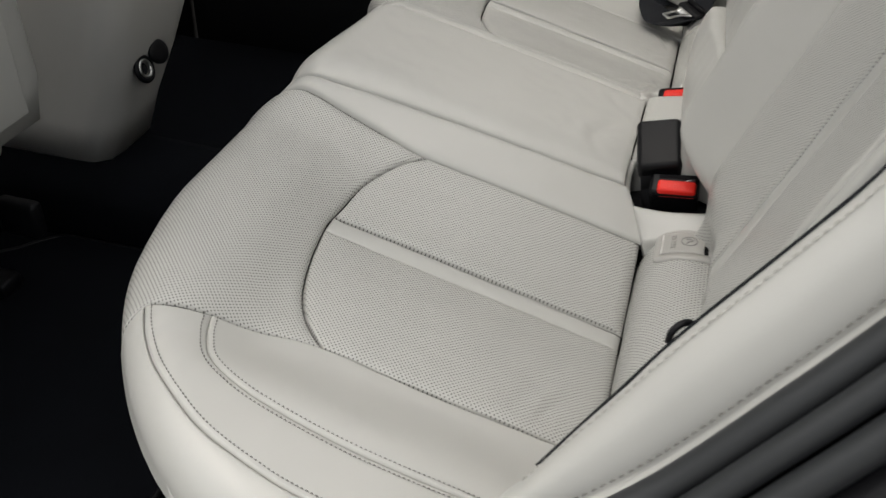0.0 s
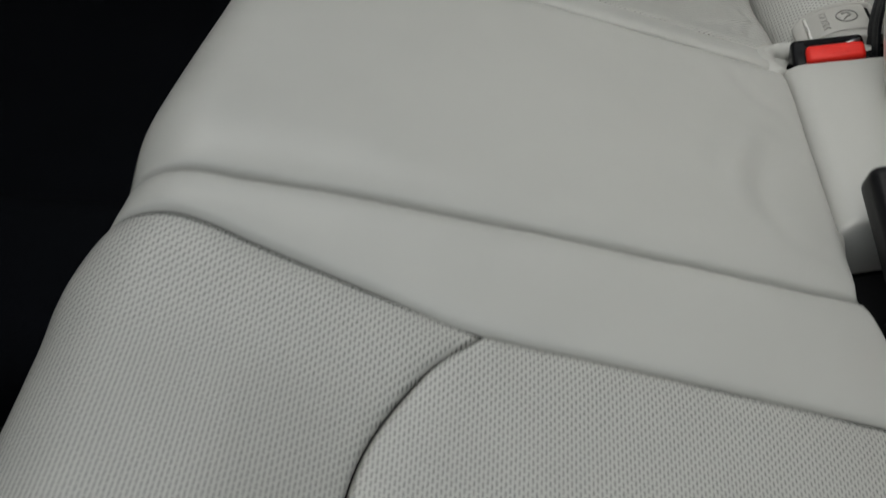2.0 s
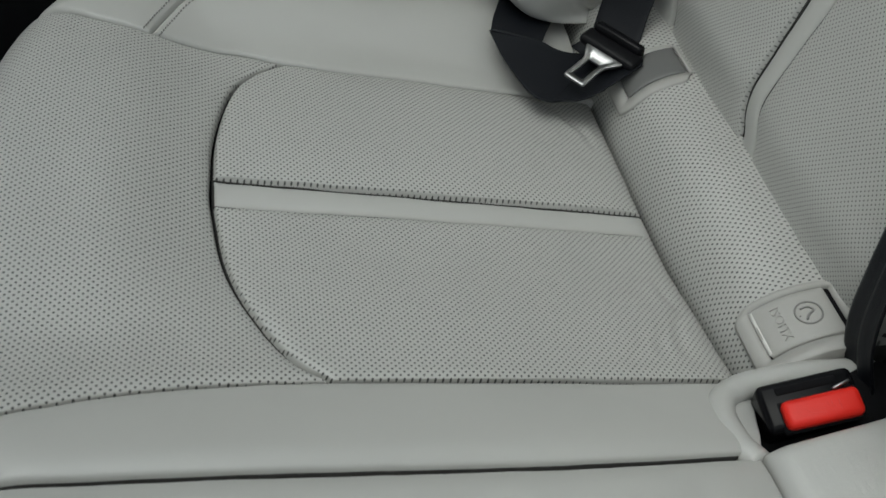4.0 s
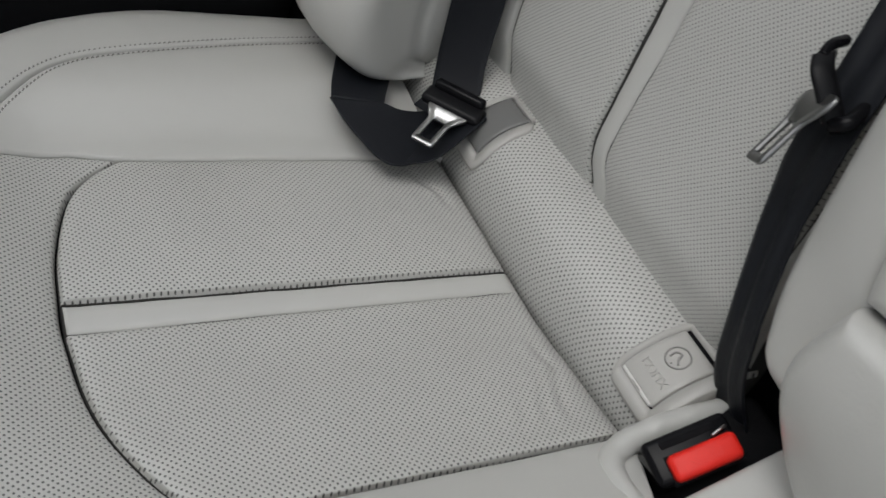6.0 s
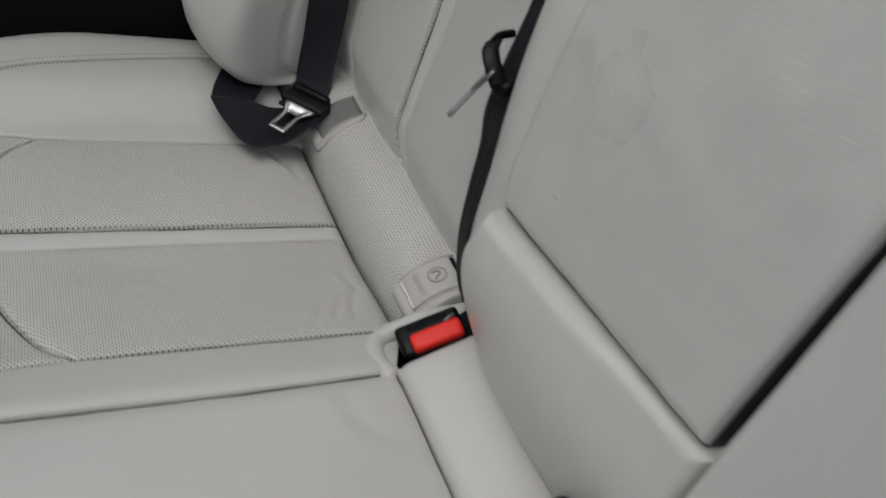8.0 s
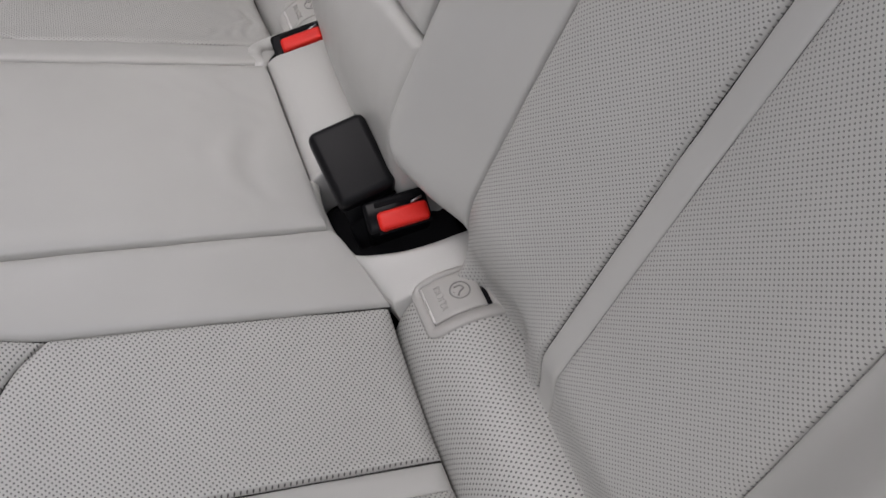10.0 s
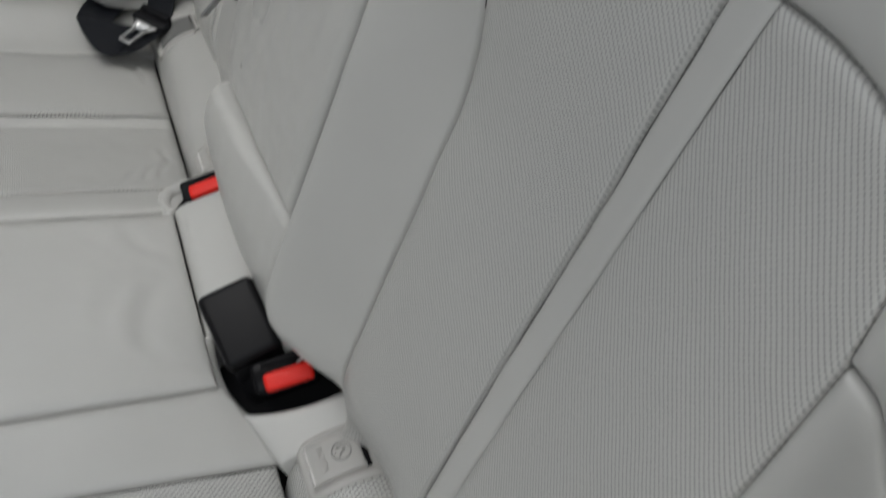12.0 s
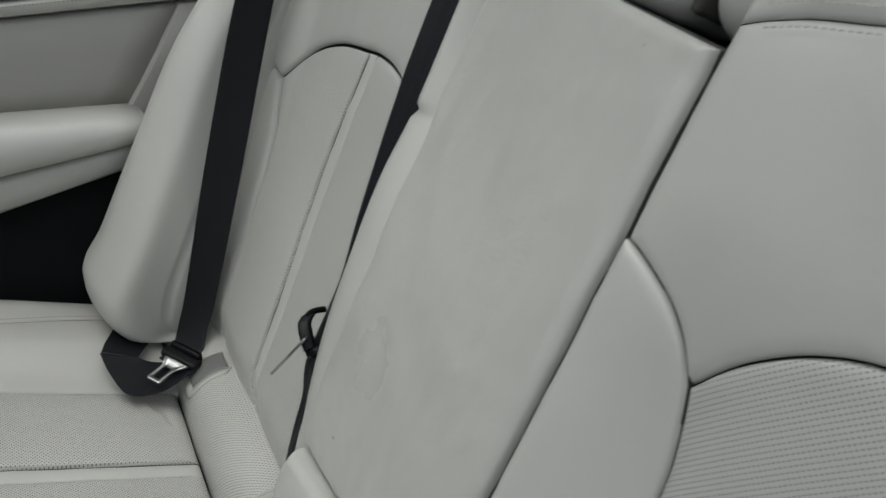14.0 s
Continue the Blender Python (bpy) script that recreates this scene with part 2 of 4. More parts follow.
    a, c = P[1, 0] - P[0, 0], P[0, 1] - P[0, 0]
    normal = np.cross(top[nu // 2 + 1, nv // 2] - top[nu // 2, nv // 2], top[nu // 2, nv // 2 + 1] - top[nu // 2, nv // 2])
    up = (surf(P[nu // 2:nu // 2 + 1, nv // 2:nv // 2 + 1], np.full((1, 1), 0.01)) - surf(P[nu // 2:nu // 2 + 1, nv // 2:nv // 2 + 1], np.zeros((1, 1))))[0, 0]
    faces = np.concatenate([faces, rim])
    if np.dot(normal, up) < 0:
        faces = faces[:, ::-1]
    uv = np.concatenate([P.reshape(-1, 2), P.reshape(-1, 2)[ring]])
    ob = part(name, (verts, faces, uv), mat, parent, label)
    # Skirts and cleft faces take the dark colour that stands for shade.
    ob.data.materials.append(inside or SEAM)
    ob.data.polygons.foreach_set("material_index", [int(k) for k in cleft.ravel()] + [1] * m)
    return ob


def box(size, bevel=0.003, seg=3, at=(0, 0, 0), turn=(0, 0, 0), taper=1.0, bm=None):
    """A rounded block in a bmesh; taper narrows its upper end."""
    bm = bm or bmesh.new()
    made = bmesh.ops.create_cube(bm, size=1.0)["verts"]
    for v in made:
        k = taper if v.co.z > 0 else 1.0
        v.co = Vector((v.co.x * size[0] * k, v.co.y * size[1] * k, v.co.z * size[2]))
    edges = list({e for v in made for e in v.link_edges})
    out = bmesh.ops.bevel(bm, geom=edges, offset=min(bevel, min(size) * 0.45), segments=seg, profile=0.5, affect="EDGES")
    verts = list({v for f in out["faces"] for v in f.verts} | {v for v in made if v.is_valid})
    m = pose(*at, *turn)
    for v in verts:
        v.co = m @ v.co
    return bm


def loft(rings, closed=True, caps=True):
    """Vertices and faces of a skin over rings of equally many points."""
    R = np.array(rings, float)
    n, m = R.shape[:2]
    idx = np.arange(n * m).reshape(n, m)
    faces = []
    for i in range(n - 1):
        for j in range(m if closed else m - 1):
            faces.append((idx[i, j], idx[i, (j + 1) % m], idx[i + 1, (j + 1) % m], idx[i + 1, j]))
    if caps and closed:
        faces += [tuple(idx[0][::-1]), tuple(idx[-1])]
    return R.reshape(-1, 3), faces


def tube(points, radius, sides=8, n=None):
    p = spline(points, n or max(8, len(points) * 8))
    rings = []
    for i, c in enumerate(p):
        t = Vector(p[min(i + 1, len(p) - 1)] - p[max(i - 1, 0)]).normalized()
        a = t.orthogonal().normalized() if i == 0 else (a - t * a.dot(t)).normalized()
        b = t.cross(a)
        rings.append([Vector(c) + radius * (math.cos(k) * a + math.sin(k) * b) for k in np.linspace(0, 2 * math.pi, sides, endpoint=False)])
    return loft(rings)


def strap(points, across, width=0.047, thick=0.0014, n=60, fold=0.0):
    """A belt: points along its middle, and the way across it at each; fold: the depth of its lengthwise furrows."""
    p = spline(points, n)
    w = spline(across, n)
    rings = []
    for i, c in enumerate(p):
        t = p[min(i + 1, n)] - p[max(i - 1, 0)]
        a = w[i] - t * np.dot(w[i], t) / np.dot(t, t)
        a = a / np.linalg.norm(a)
        b = np.cross(t, a)
        b = b / np.linalg.norm(b) * thick / 2
        ring = []
        lower = [(-1, -1), (-0.98, -1.4), (-0.75, -1), (-0.5, -1), (-0.25, -1), (0, -1), (0.25, -1), (0.5, -1), (0.75, -1), (0.98, -1.4), (1, -1)]
        for k, q in lower + [(k, -q) for k, q in lower[::-1]]:
            ring.append(c + a * k * width / 2 + b * (q + 2 * fold / thick * math.sin(6.3 * k)))
        rings.append(ring)
    return loft(rings)


def ribbon(first, second, thick=0.0014, n=40):
    """A strip of webbing between its two edges."""
    a, b = spline(first, n), spline(second, n)
    rings = []
    for i in range(n + 1):
        t = (a[min(i + 1, n)] + b[min(i + 1, n)] - a[max(i - 1, 0)] - b[max(i - 1, 0)])
        up = np.cross(t, b[i] - a[i])
        up = up / np.linalg.norm(up) * thick / 2
        row = [a[i] + (b[i] - a[i]) * k for k in (0.0, 0.02, 0.25, 0.5, 0.75, 0.98, 1.0)]
        rings.append([p + up for p in row] + [p - up for p in row[::-1]])
    return loft(rings)


def stitches(path, lift, length=0.0034, gap=0.0017, radius=0.0006):
    """A row of short raised threads along a line of points; lift: the way out of the surface."""
    p = np.array(path, float)
    s = np.concatenate([[0], np.cumsum(np.linalg.norm(np.diff(p, axis=0), axis=1))])
    verts, faces = [], []
    up = np.array(lift, float)
    at = 0.0
    while at + length < s[-1]:
        a, b = (np.array([np.interp(x, s, p[:, k]) for k in range(3)]) for x in (at, at + length))
        t = (b - a) / np.linalg.norm(b - a)
        side = np.cross(t, up)
        side /= np.linalg.norm(side)
        k = len(verts)
        for q, r in ((a - up * radius, 0.6), ((a + b) / 2 + up * radius * 0.9, 1.2), (b - up * radius, 0.6)):
            verts += [q - side * radius * r, q + up * radius * r, q + side * radius * r]
        for j in (0, 3):
            faces += [(k + j, k + j + 3, k + j + 4, k + j + 1), (k + j + 1, k + j + 4, k + j + 5, k + j + 2)]
        at += length + gap
    return verts, faces


# ---- cabin shell ----
def slab(name, size, at, mat, label, category="wall", turn=(0, 0, 0), bevel=0.01):
    return tagged(part(name, box(size, bevel, 2, at, turn), mat), label, category, kind="structure")


ground = slab("ground", (400, 400, 0.2), (0, 0, -0.45), ASPHALT, "grey concrete ground under and round the car", "ground")
FLOOR_Z = 0.08
floor = slab("floor", (2.6, 1.50, 0.06), (-0.9, 0.0, FLOOR_Z - 0.03), CARPET, "dark blue-black carpeted cabin floor", "floor")
tunnel = []
for x, k in ((-2.2, 1.0), (-0.9, 1.0), (-0.55, 0.9), (-0.42, 0.75)):
    tunnel.append([(x, 0.045 + y * 0.9, FLOOR_Z - 0.01 + z * k) for y, z in ((-0.15, 0.0), (-0.13, 0.05), (-0.146, 0.095), (-0.06, 0.115), (0.06, 0.115), (0.105, 0.095), (0.13, 0.05), (0.15, 0.0))])
tagged(part("floor_tunnel", loft(tunnel), CARPET), "carpeted tunnel hump along the cabin floor", "floor", kind="structure")
# Unseen roof panels; their invented opening shapes the light from above.
for name, size, at in (("ceiling", (0.76, 1.21, 0.03), (0.52, 0.035, 1.42)), ("ceiling_front", (1.36, 1.21, 0.03), (-1.40, 0.035, 1.42)), ("ceiling_side", (0.856, 0.25, 0.03), (-0.29, -0.445, 1.42)),
                       ("ceiling_side", (0.856, 0.05, 0.03), (-0.29, 0.615, 1.42))):
    slab(name, size, at, ROOF_PANEL, "unseen light grey roof panel added to shape the overhead light", "ceiling")
# Unseen blocker, taller than a dashboard, that cuts light from ahead.
slab("wall_front", (0.30, 1.46, 1.15), (-1.95, 0.0, 0.60), BLACK, "unseen dark wall added to block light from the front", "dashboard")
# Added in place of the front doors: left one bounces light, both block it.
slab("wall_left", (1.35, 0.06, 0.90), (-1.45, -0.80, 0.50), TRIM, "unseen light grey wall added to block and bounce side light", "wall")
slab("wall_right", (0.90, 0.06, 0.90), (-1.62, 0.80, 0.50), BLACK, "unseen dark wall added to block side light", "wall")
# Two invented walls outdoors that hold back low sky light.
slab("wall_ahead", (0.20, 9.0, 2.0), (-3.6, 0.0, 0.6), ASPHALT, "unseen grey wall added to cut sky light from the front", "wall")
slab("wall_beside", (9.0, 0.20, 3.2), (0.0, 2.6, 1.2), ASPHALT, "unseen grey wall added to cut sky light from the side", "wall")
# Added sheet that keeps the sky out of the backrest gaps.
slab("wall_seatback", (0.02, 1.36, 0.66), (0.255, 0.0, 0.66), DARK, "added dark sheet that blocks outside light behind the rear backrests", "wall", (0, 20.8, 0))
slab("wall_rear", (0.50, 1.36, 0.04), (0.66, 0.0, 0.96), TRIM, "grey parcel shelf behind the rear seat", "shelf")
slab("wall_trunk", (0.03, 1.40, 0.90), (0.52, 0.0, 0.50), DARK, "dark steel bulkhead behind the rear backrest", "wall")
# Added panel that keeps the sky out beside the bolster.
slab("wall_quarter", (0.75, 0.03, 0.56), (0.17, 0.785, 0.31), DARK, "added dark panel that blocks outside light behind the closed door", "wall")
slab("sill", (1.20, 0.10, 0.24), (-0.55, -0.845, 0.10), PAINT, "black painted door sill below the open doorway", "sill", bevel=0.02)

# ---- rear bench cushion ----
YL, YR, CORNER, ROLL = -0.765, 0.730, 0.24, 0.050


def nose(y):
    """The front line of the cushion, before its corners are rounded."""
    y = np.asarray(y, float)
    x = -0.494 + (0.020 * soft((y + 0.245) / 0.10) + 0.018 * soft((y + 0.16) / 0.24)) * soft((0.20 - y) / 0.10) + 0.005 * np.exp(-(((y + 0.18) / 0.03) ** 2)) + 0.006 * np.exp(-(((y - 0.115) / 0.03) ** 2))
    return x + 0.055 * soft((np.abs(y + 0.01) - 0.38) / 0.34)


def front_x(y):
    x = nose(y)
    for edge, s in ((YL, -1), (YR, 1)):
        t = np.clip((s * y - (s * edge - CORNER)) / CORNER, 0, 1)
        x = x + CORNER * (1 - np.sqrt(np.clip(1 - t * t, 0, 1)))
    return x


def inset(x, y):
    """How far a place of the cushion lies inside its outline."""
    dx = x - nose(y)
    dy = np.minimum(y - YL, YR - y)
    d = np.minimum(dx, dy)
    a, b = CORNER - dx, CORNER - dy
    return np.where((a > 0) & (b > 0), CORNER - np.hypot(a, b), d)


def hump(y):
    """The middle of the bench stands higher than its seats."""
    return 0.038 * soft((y + 0.27) / 0.15) * soft((0.215 - y) / 0.14)


def dish(x, y):
    """The two seats are slightly hollow."""
    w = soft((-y - 0.22) / 0.12) * soft((0.64 + y) / 0.08) + soft((y - 0.19) / 0.12) * soft((0.60 - y) / 0.08)
    return -0.018 * w * soft((x + 0.40) / 0.08)


def cushion(P, h):
    x, y = P[..., 0], P[..., 1]
    d = np.clip(inset(x, y), 0, ROLL)
    z = 0.35 - 0.25 * x + hump(y) + dish(x, y) - (ROLL - np.sqrt(np.clip(ROLL**2 - (ROLL - d) ** 2, 0, None)))
    return np.stack([x + 0.24 * h, y, z + 0.97 * h], -1)


def outline(y0, y1, n=14):
    return [(float(front_x(y)), float(y)) for y in np.linspace(y0, y1, n)]


bench = thing("rear_bench_cushion", (-0.2, 0, 0.08), "light grey leather rear bench cushion with perforated inserts", "car seat")
L_SEAM = [(-0.268, -0.217), (-0.18, -0.217), (-0.08, -0.217), (-0.001, -0.217)]
L_SEAM_F = [(float(front_x(-0.192)), -0.192), (-0.43, -0.190), (-0.39, -0.196), (-0.33, -0.207), (-0.268, -0.217)]
L_ARC1 = [(-0.268, -0.217), (-0.299, -0.245), (-0.325, -0.292), (-0.334, -0.354)]
L_ARC2 = [(-0.334, -0.354), (-0.334, -0.383)]
L_ARC3 = [(-0.334, -0.383), (-0.327, -0.437), (-0.314, -0.487), (-0.295, -0.521), (-0.27, -0.544)]
L_STR1 = [(-0.334, -0.354), (-0.001, -0.355)]
L_STR2 = [(-0.334, -0.383), (-0.001, -0.383)]
L_OUT = [(-0.27, -0.544), (-0.163, -0.546), (-0.045, -0.543), (-0.001, -0.543)]
L_OUT_F = [(float(front_x(-0.615)), -0.615), (-0.414, -0.590), (-0.367, -0.570), (-0.317, -0.554), (-0.270, -0.544)]
R_SEAM = [(-0.267, 0.171), (-0.15, 0.172), (-0.0045, 0.174)]
R_SEAM_F = [(float(front_x(0.115)), 0.115), (-0.44, 0.136), (-0.388, 0.155), (-0.33, 0.166), (-0.267, 0.171)]
R_ARC1 = [(-0.267, 0.171), (-0.29, 0.192), (-0.313, 0.236), (-0.326, 0.281), (-0.332, 0.332)]
R_ARC2 = [(-0.332, 0.332), (-0.332, 0.359)]
R_ARC3 = [(-0.332, 0.359), (-0.329, 0.406), (-0.318, 0.456), (-0.301, 0.483), (-0.275, 0.504)]
R_STR1 = [(-0.332, 0.332), (-0.0045, 0.33)]
R_STR2 = [(-0.332, 0.359), (-0.0045, 0.354)]
R_OUT = [(-0.275, 0.504), (-0.196, 0.501), (-0.071, 0.499), (-0.0045, 0.499)]
R_OUT_F = [(float(front_x(0.53)), 0.53), (-0.41, 0.51), (-0.35, 0.508), (-0.308, 0.510), (-0.275, 0.504)]
L_CREASE = [(float(front_x(-0.166)), -0.166), (-0.42, -0.162), (-0.35, -0.156), (-0.27, -0.151), (-0.15, -0.146), (-0.034, -0.141)]
R_CREASE = [(float(front_x(0.098)), 0.098), (-0.43, 0.098), (-0.30, 0.100), (-0.15, 0.101), (-0.033, 0.106)]


def rev(p):
    return p[::-1]


sewn("insert_panel", bench, PERFORATED, cushion, L_ARC1, [L_SEAM[-1], L_STR1[-1]], L_SEAM, L_STR1, 70, 90, gap=0.0004, line=0.0, dips={"r": (0.0012, 0.006), "b": (0.011, 0.020)})
sewn("insert_stripe", bench, LEATHER, cushion, L_ARC2, [L_STR1[-1], L_STR2[-1]], L_STR1, L_STR2, 16, 60, 0.0010, 0.0010, 0.008, faint="r", line=0.0, dips={"l": (0.0045, 0.013), "b": (0.011, 0.020)})
sewn("insert_panel", bench, PERFORATED, cushion, L_ARC3, [L_STR2[-1], L_OUT[-1]], L_STR2, L_OUT, 90, 110, faint="l", gap=0.0004, line=0.0, creases=((-0.055, -0.500, 60, 0.030, 0.006, 0.0018), (-0.075, -0.480, 50, 0.024, 0.006, 0.0012)), dips={"l": (0.0015, 0.01), "b": (0.011, 0.020)})
sewn("front_panel", bench, PERFORATED, cushion, outline(-0.192, -0.615, 24), L_ARC1 + L_ARC2[1:] + L_ARC3[1:], L_SEAM_F, L_OUT_F, 110, 60, 0.004,
     sides="blr", dips={"l": (0.005, 0.02), "r": (0.002, 0.008)}, notch=0.0012, gap=0.0003, line=0.0)
def side_line(s, y_end, x_end, n=8):
    """The outline of the cushion from a corner point back along its side."""
    edge = YL if s < 0 else YR
    ys = np.linspace(y_end, edge - s * 0.0004, n)
    return [(float(front_x(y)), float(y)) for y in ys] + [(float(x), edge) for x in np.linspace(float(nose(edge)) + CORNER + 0.02, x_end, 5)]


L_DOUBLE = [(-0.367, -0.570), (-0.359, -0.594), (-0.342, -0.620), (-0.310, -0.637), (-0.267, -0.647), (-0.192, -0.655), (-0.090, -0.655), (0.0, -0.655)]
L_SINGLE = [(-0.420, -0.592), (-0.402, -0.622), (-0.372, -0.654), (-0.317, -0.690), (-0.260, -0.708), (-0.215, -0.715), (-0.10, -0.722), (0.0, -0.722)]
sewn("bolster_top", bench, LEATHER, cushion, [(-0.367, -0.570), (-0.3665, -0.5702)], [L_OUT[-1], (0.0, -0.655)], [(-0.367, -0.570), (-0.317, -0.554)] + L_OUT, L_DOUBLE, 50, 90, 0.0025,
     0.0012, 0.004, sides="lr", inside=LEATHER, gap=0.0002, notch=0.0012, wave=0.0005)
sewn("bolster_side", bench, LEATHER, cushion, [(-0.420, -0.592), (-0.414, -0.590), (-0.367, -0.570)], [(0.0, -0.722), (0.0, -0.655)], L_SINGLE, L_DOUBLE, 50, 90, 0.0012, 0.0010, 0.004, inside=LEATHER, gap=0.0002, notch=0.0012, wave=0.0005, creases=((-0.385, -0.612, 60, 0.022, 0.006, 0.0012), (-0.350, -0.640, 75, 0.018, 0.006, 0.0009)))
sewn("bolster_edge", bench, LEATHER, cushion, [L_OUT_F[0], (-0.420, -0.592)], [(0.0, YL), (0.0, -0.722)], side_line(-1, -0.615, 0.0), L_SINGLE, 40, 90, 0.0006, 0.0012, 0.005, sides="fr", inside=LEATHER, notch=0.0012, wave=0.0005)
R_DOUBLE = [(-0.372, 0.505), (-0.362, 0.535), (-0.346, 0.565), (-0.303, 0.607), (-0.258, 0.626), (-0.161, 0.646), (-0.056, 0.658), (-0.012, 0.660)]
sewn("bolster_top", bench, LEATHER, cushion, [(-0.372, 0.505), (-0.3715, 0.5051)], [R_OUT[-1], (-0.012, 0.660)], [(-0.372, 0.505), (-0.35, 0.508), (-0.308, 0.510)] + R_OUT, R_DOUBLE, 60, 90, 0.0025,
     0.0012, 0.004, sides="lr", inside=LEATHER, gap=0.0002, notch=0.0012, wave=0.0005)
sewn("bolster_edge", bench, LEATHER, cushion, [R_OUT_F[0], (-0.41, 0.511), (-0.372, 0.505)], [(-0.012, YR), (-0.012, 0.660)], side_line(1, 0.53, -0.012), R_DOUBLE, 50, 90, 0.003, 0.0025, 0.008, sides="fr", inside=LEATHER, gap=0.0002)


def sew_rows(parent, line, offsets, surf, lift, name="stitching", n=260, height=0.0036, thread=None):
    """Rows of stitches beside a seam line of the plan."""
    p = spline(line, n)
    t = np.gradient(p, axis=0)
    side = np.stack([-t[:, 1], t[:, 0]], 1) / np.linalg.norm(t, axis=1)[:, None]
    for o in offsets:
        q = surf((p + side * o)[:, None, :], np.full((n + 1, 1), height - 0.0008))[:, 0]
        part(name, stitches(q, lift, 0.0030, 0.0014, 0.0007), thread or PIPING, parent, "row of grey stitches along a seam")


sew_rows(bench, L_DOUBLE, (-0.0055, 0.0055), cushion, (0.24, 0, 0.97), height=0.0021)
sew_rows(bench, L_SINGLE, (0.006,), cushion, (0.24, -0.1, 0.96), height=0.0019)
sew_rows(bench, R_DOUBLE, (-0.0055, 0.0055), cushion, (0.24, 0, 0.97), height=0.0021)
sewn("inner_strip", bench, LEATHER, cushion, [L_SEAM_F[0], L_CREASE[0]], [L_SEAM[-1], L_CREASE[-1]], L_SEAM_F + L_SEAM[1:], L_CREASE, 30, 90, 0.004, 0.003, 0.012,
     sides="lr", notch=0.0015, dips={"r": (0.006, 0.022)}, line=0.0)
sewn("centre_panel", bench, LEATHER, cushion, outline(-0.166, 0.098, 10), [(-0.034, -0.142), (-0.034, 0.0), (-0.033, 0.106)], L_CREASE, R_CREASE, 80, 120, 0.006, 0.004, 0.012,
     sides="blr", dips={"l": (0.006, 0.022), "r": (0.005, 0.018)}, line=0.0, creases=((-0.085, -0.050, 75, 0.045, 0.012, 0.0022), (-0.115, -0.035, 60, 0.035, 0.012, 0.0016), (-0.080, 0.060, 110, 0.030, 0.010, 0.0012)))
sewn("inner_strip", bench, LEATHER, cushion, [R_CREASE[0], R_SEAM_F[0]], [R_CREASE[-1], R_SEAM[-1]], R_CREASE, R_SEAM_F + R_SEAM[1:], 30, 90, 0.004, 0.003, 0.012,
     sides="lr", dips={"l": (0.005, 0.018)}, line=0.0008)
sewn("insert_panel", bench, PERFORATED, cushion, R_ARC1, [R_SEAM[-1], R_STR1[-1]], R_SEAM, R_STR1, 90, 110, faint="r", gap=0.0005, line=0.0003, creases=((-0.034, 0.222, 70, 0.026, 0.0050, 0.0022), (-0.050, 0.214, 62, 0.020, 0.0045, 0.0018), (-0.028, 0.255, 100, 0.018, 0.0045, 0.0014), (-0.070, 0.205, 50, 0.018, 0.0045, 0.0012)), dips={"r": (0.0015, 0.01), "b": (0.011, 0.020)})
sewn("insert_stripe", bench, LEATHER, cushion, R_ARC2, [R_STR1[-1], R_STR2[-1]], R_STR1, R_STR2, 16, 60, 0.0010, 0.0010, 0.008, faint="l", dips={"r": (0.0045, 0.013), "b": (0.011, 0.020)})
sewn("insert_panel", bench, PERFORATED, cushion, R_ARC3, [R_STR2[-1], R_OUT[-1]], R_STR2, R_OUT, 90, 110, gap=0.0005, line=0.0003, creases=((-0.040, 0.462, 120, 0.022, 0.0050, 0.0018), (-0.030, 0.440, 100, 0.016, 0.0045, 0.0012)), dips={"l": (0.0012, 0.006), "b": (0.011, 0.020)})
sewn("front_panel", bench, PERFORATED, cushion, outline(0.115, 0.530, 24), R_ARC1 + R_ARC2[1:] + R_ARC3[1:], R_SEAM_F, R_OUT_F, 110, 60, 0.004, sides="blr",
     dips={"l": (0.005, 0.02)}, gap=0.0004, line=0.0)

rim = [(0.0, YL)] + [(x, YL) for x in np.linspace(-0.05, -0.22, 6)] + outline(YL + 0.0004, YR - 0.0004, 90) + [(x, YR) for x in np.linspace(-0.22, 0.0, 7)]
rim = np.array(rim)
tops = cushion(rim, np.zeros(len(rim)))
middle = np.array([0.05, -0.01])
apron = []
for k, z in ((0.0, 0.0), (0.006, -0.05), (0.02, -0.15), (0.05, None)):
    inward = (middle - rim) / np.linalg.norm(middle - rim, axis=1)[:, None]
    q = rim + inward * k
    zz = tops[:, 2] + z if z is not None else np.full(len(rim), FLOOR_Z + 0.02)
    apron.append(np.stack([q[:, 0], q[:, 1], zz], 1))
part("front_apron", loft(apron, False, False), LEATHER, bench)
core = []
for z, k in ((FLOOR_Z, 0.07), (0.25, 0.05), (0.302, 0.055)):
    inward = (middle - rim) / np.linalg.norm(middle - rim, axis=1)[:, None]
    q = rim + inward * k
    core.append(np.stack([q[:, 0], q[:, 1], np.full(len(q), z) - (0.25 * q[:, 0] if z > 0.30 else 0)], 1))
part("seat_core", loft(core), SEAM, bench)


# ---- rear roll between cushion and backrest ----
def bezier(v, *p):
    v = np.asarray(v)[..., None]
    a, b, c, d = (np.array(k, float) for k in p)
    return (1 - v) ** 3 * a + 3 * v * (1 - v) ** 2 * b + 3 * v * v * (1 - v) * c + v**3 * d


def roll_surface(P, h):
    y, v = P[..., 0], P[..., 1] / 0.09
    q = bezier(v, (-0.011, 0.318), (-0.006, 0.384), (0.030, 0.394), (0.085, 0.385))
    t = bezier(np.clip(v + 0.01, 0, 1.01), (-0.011, 0.318), (-0.006, 0.384), (0.030, 0.394), (0.085, 0.385)) - q
    t = t / np.linalg.norm(t, axis=-1)[..., None]
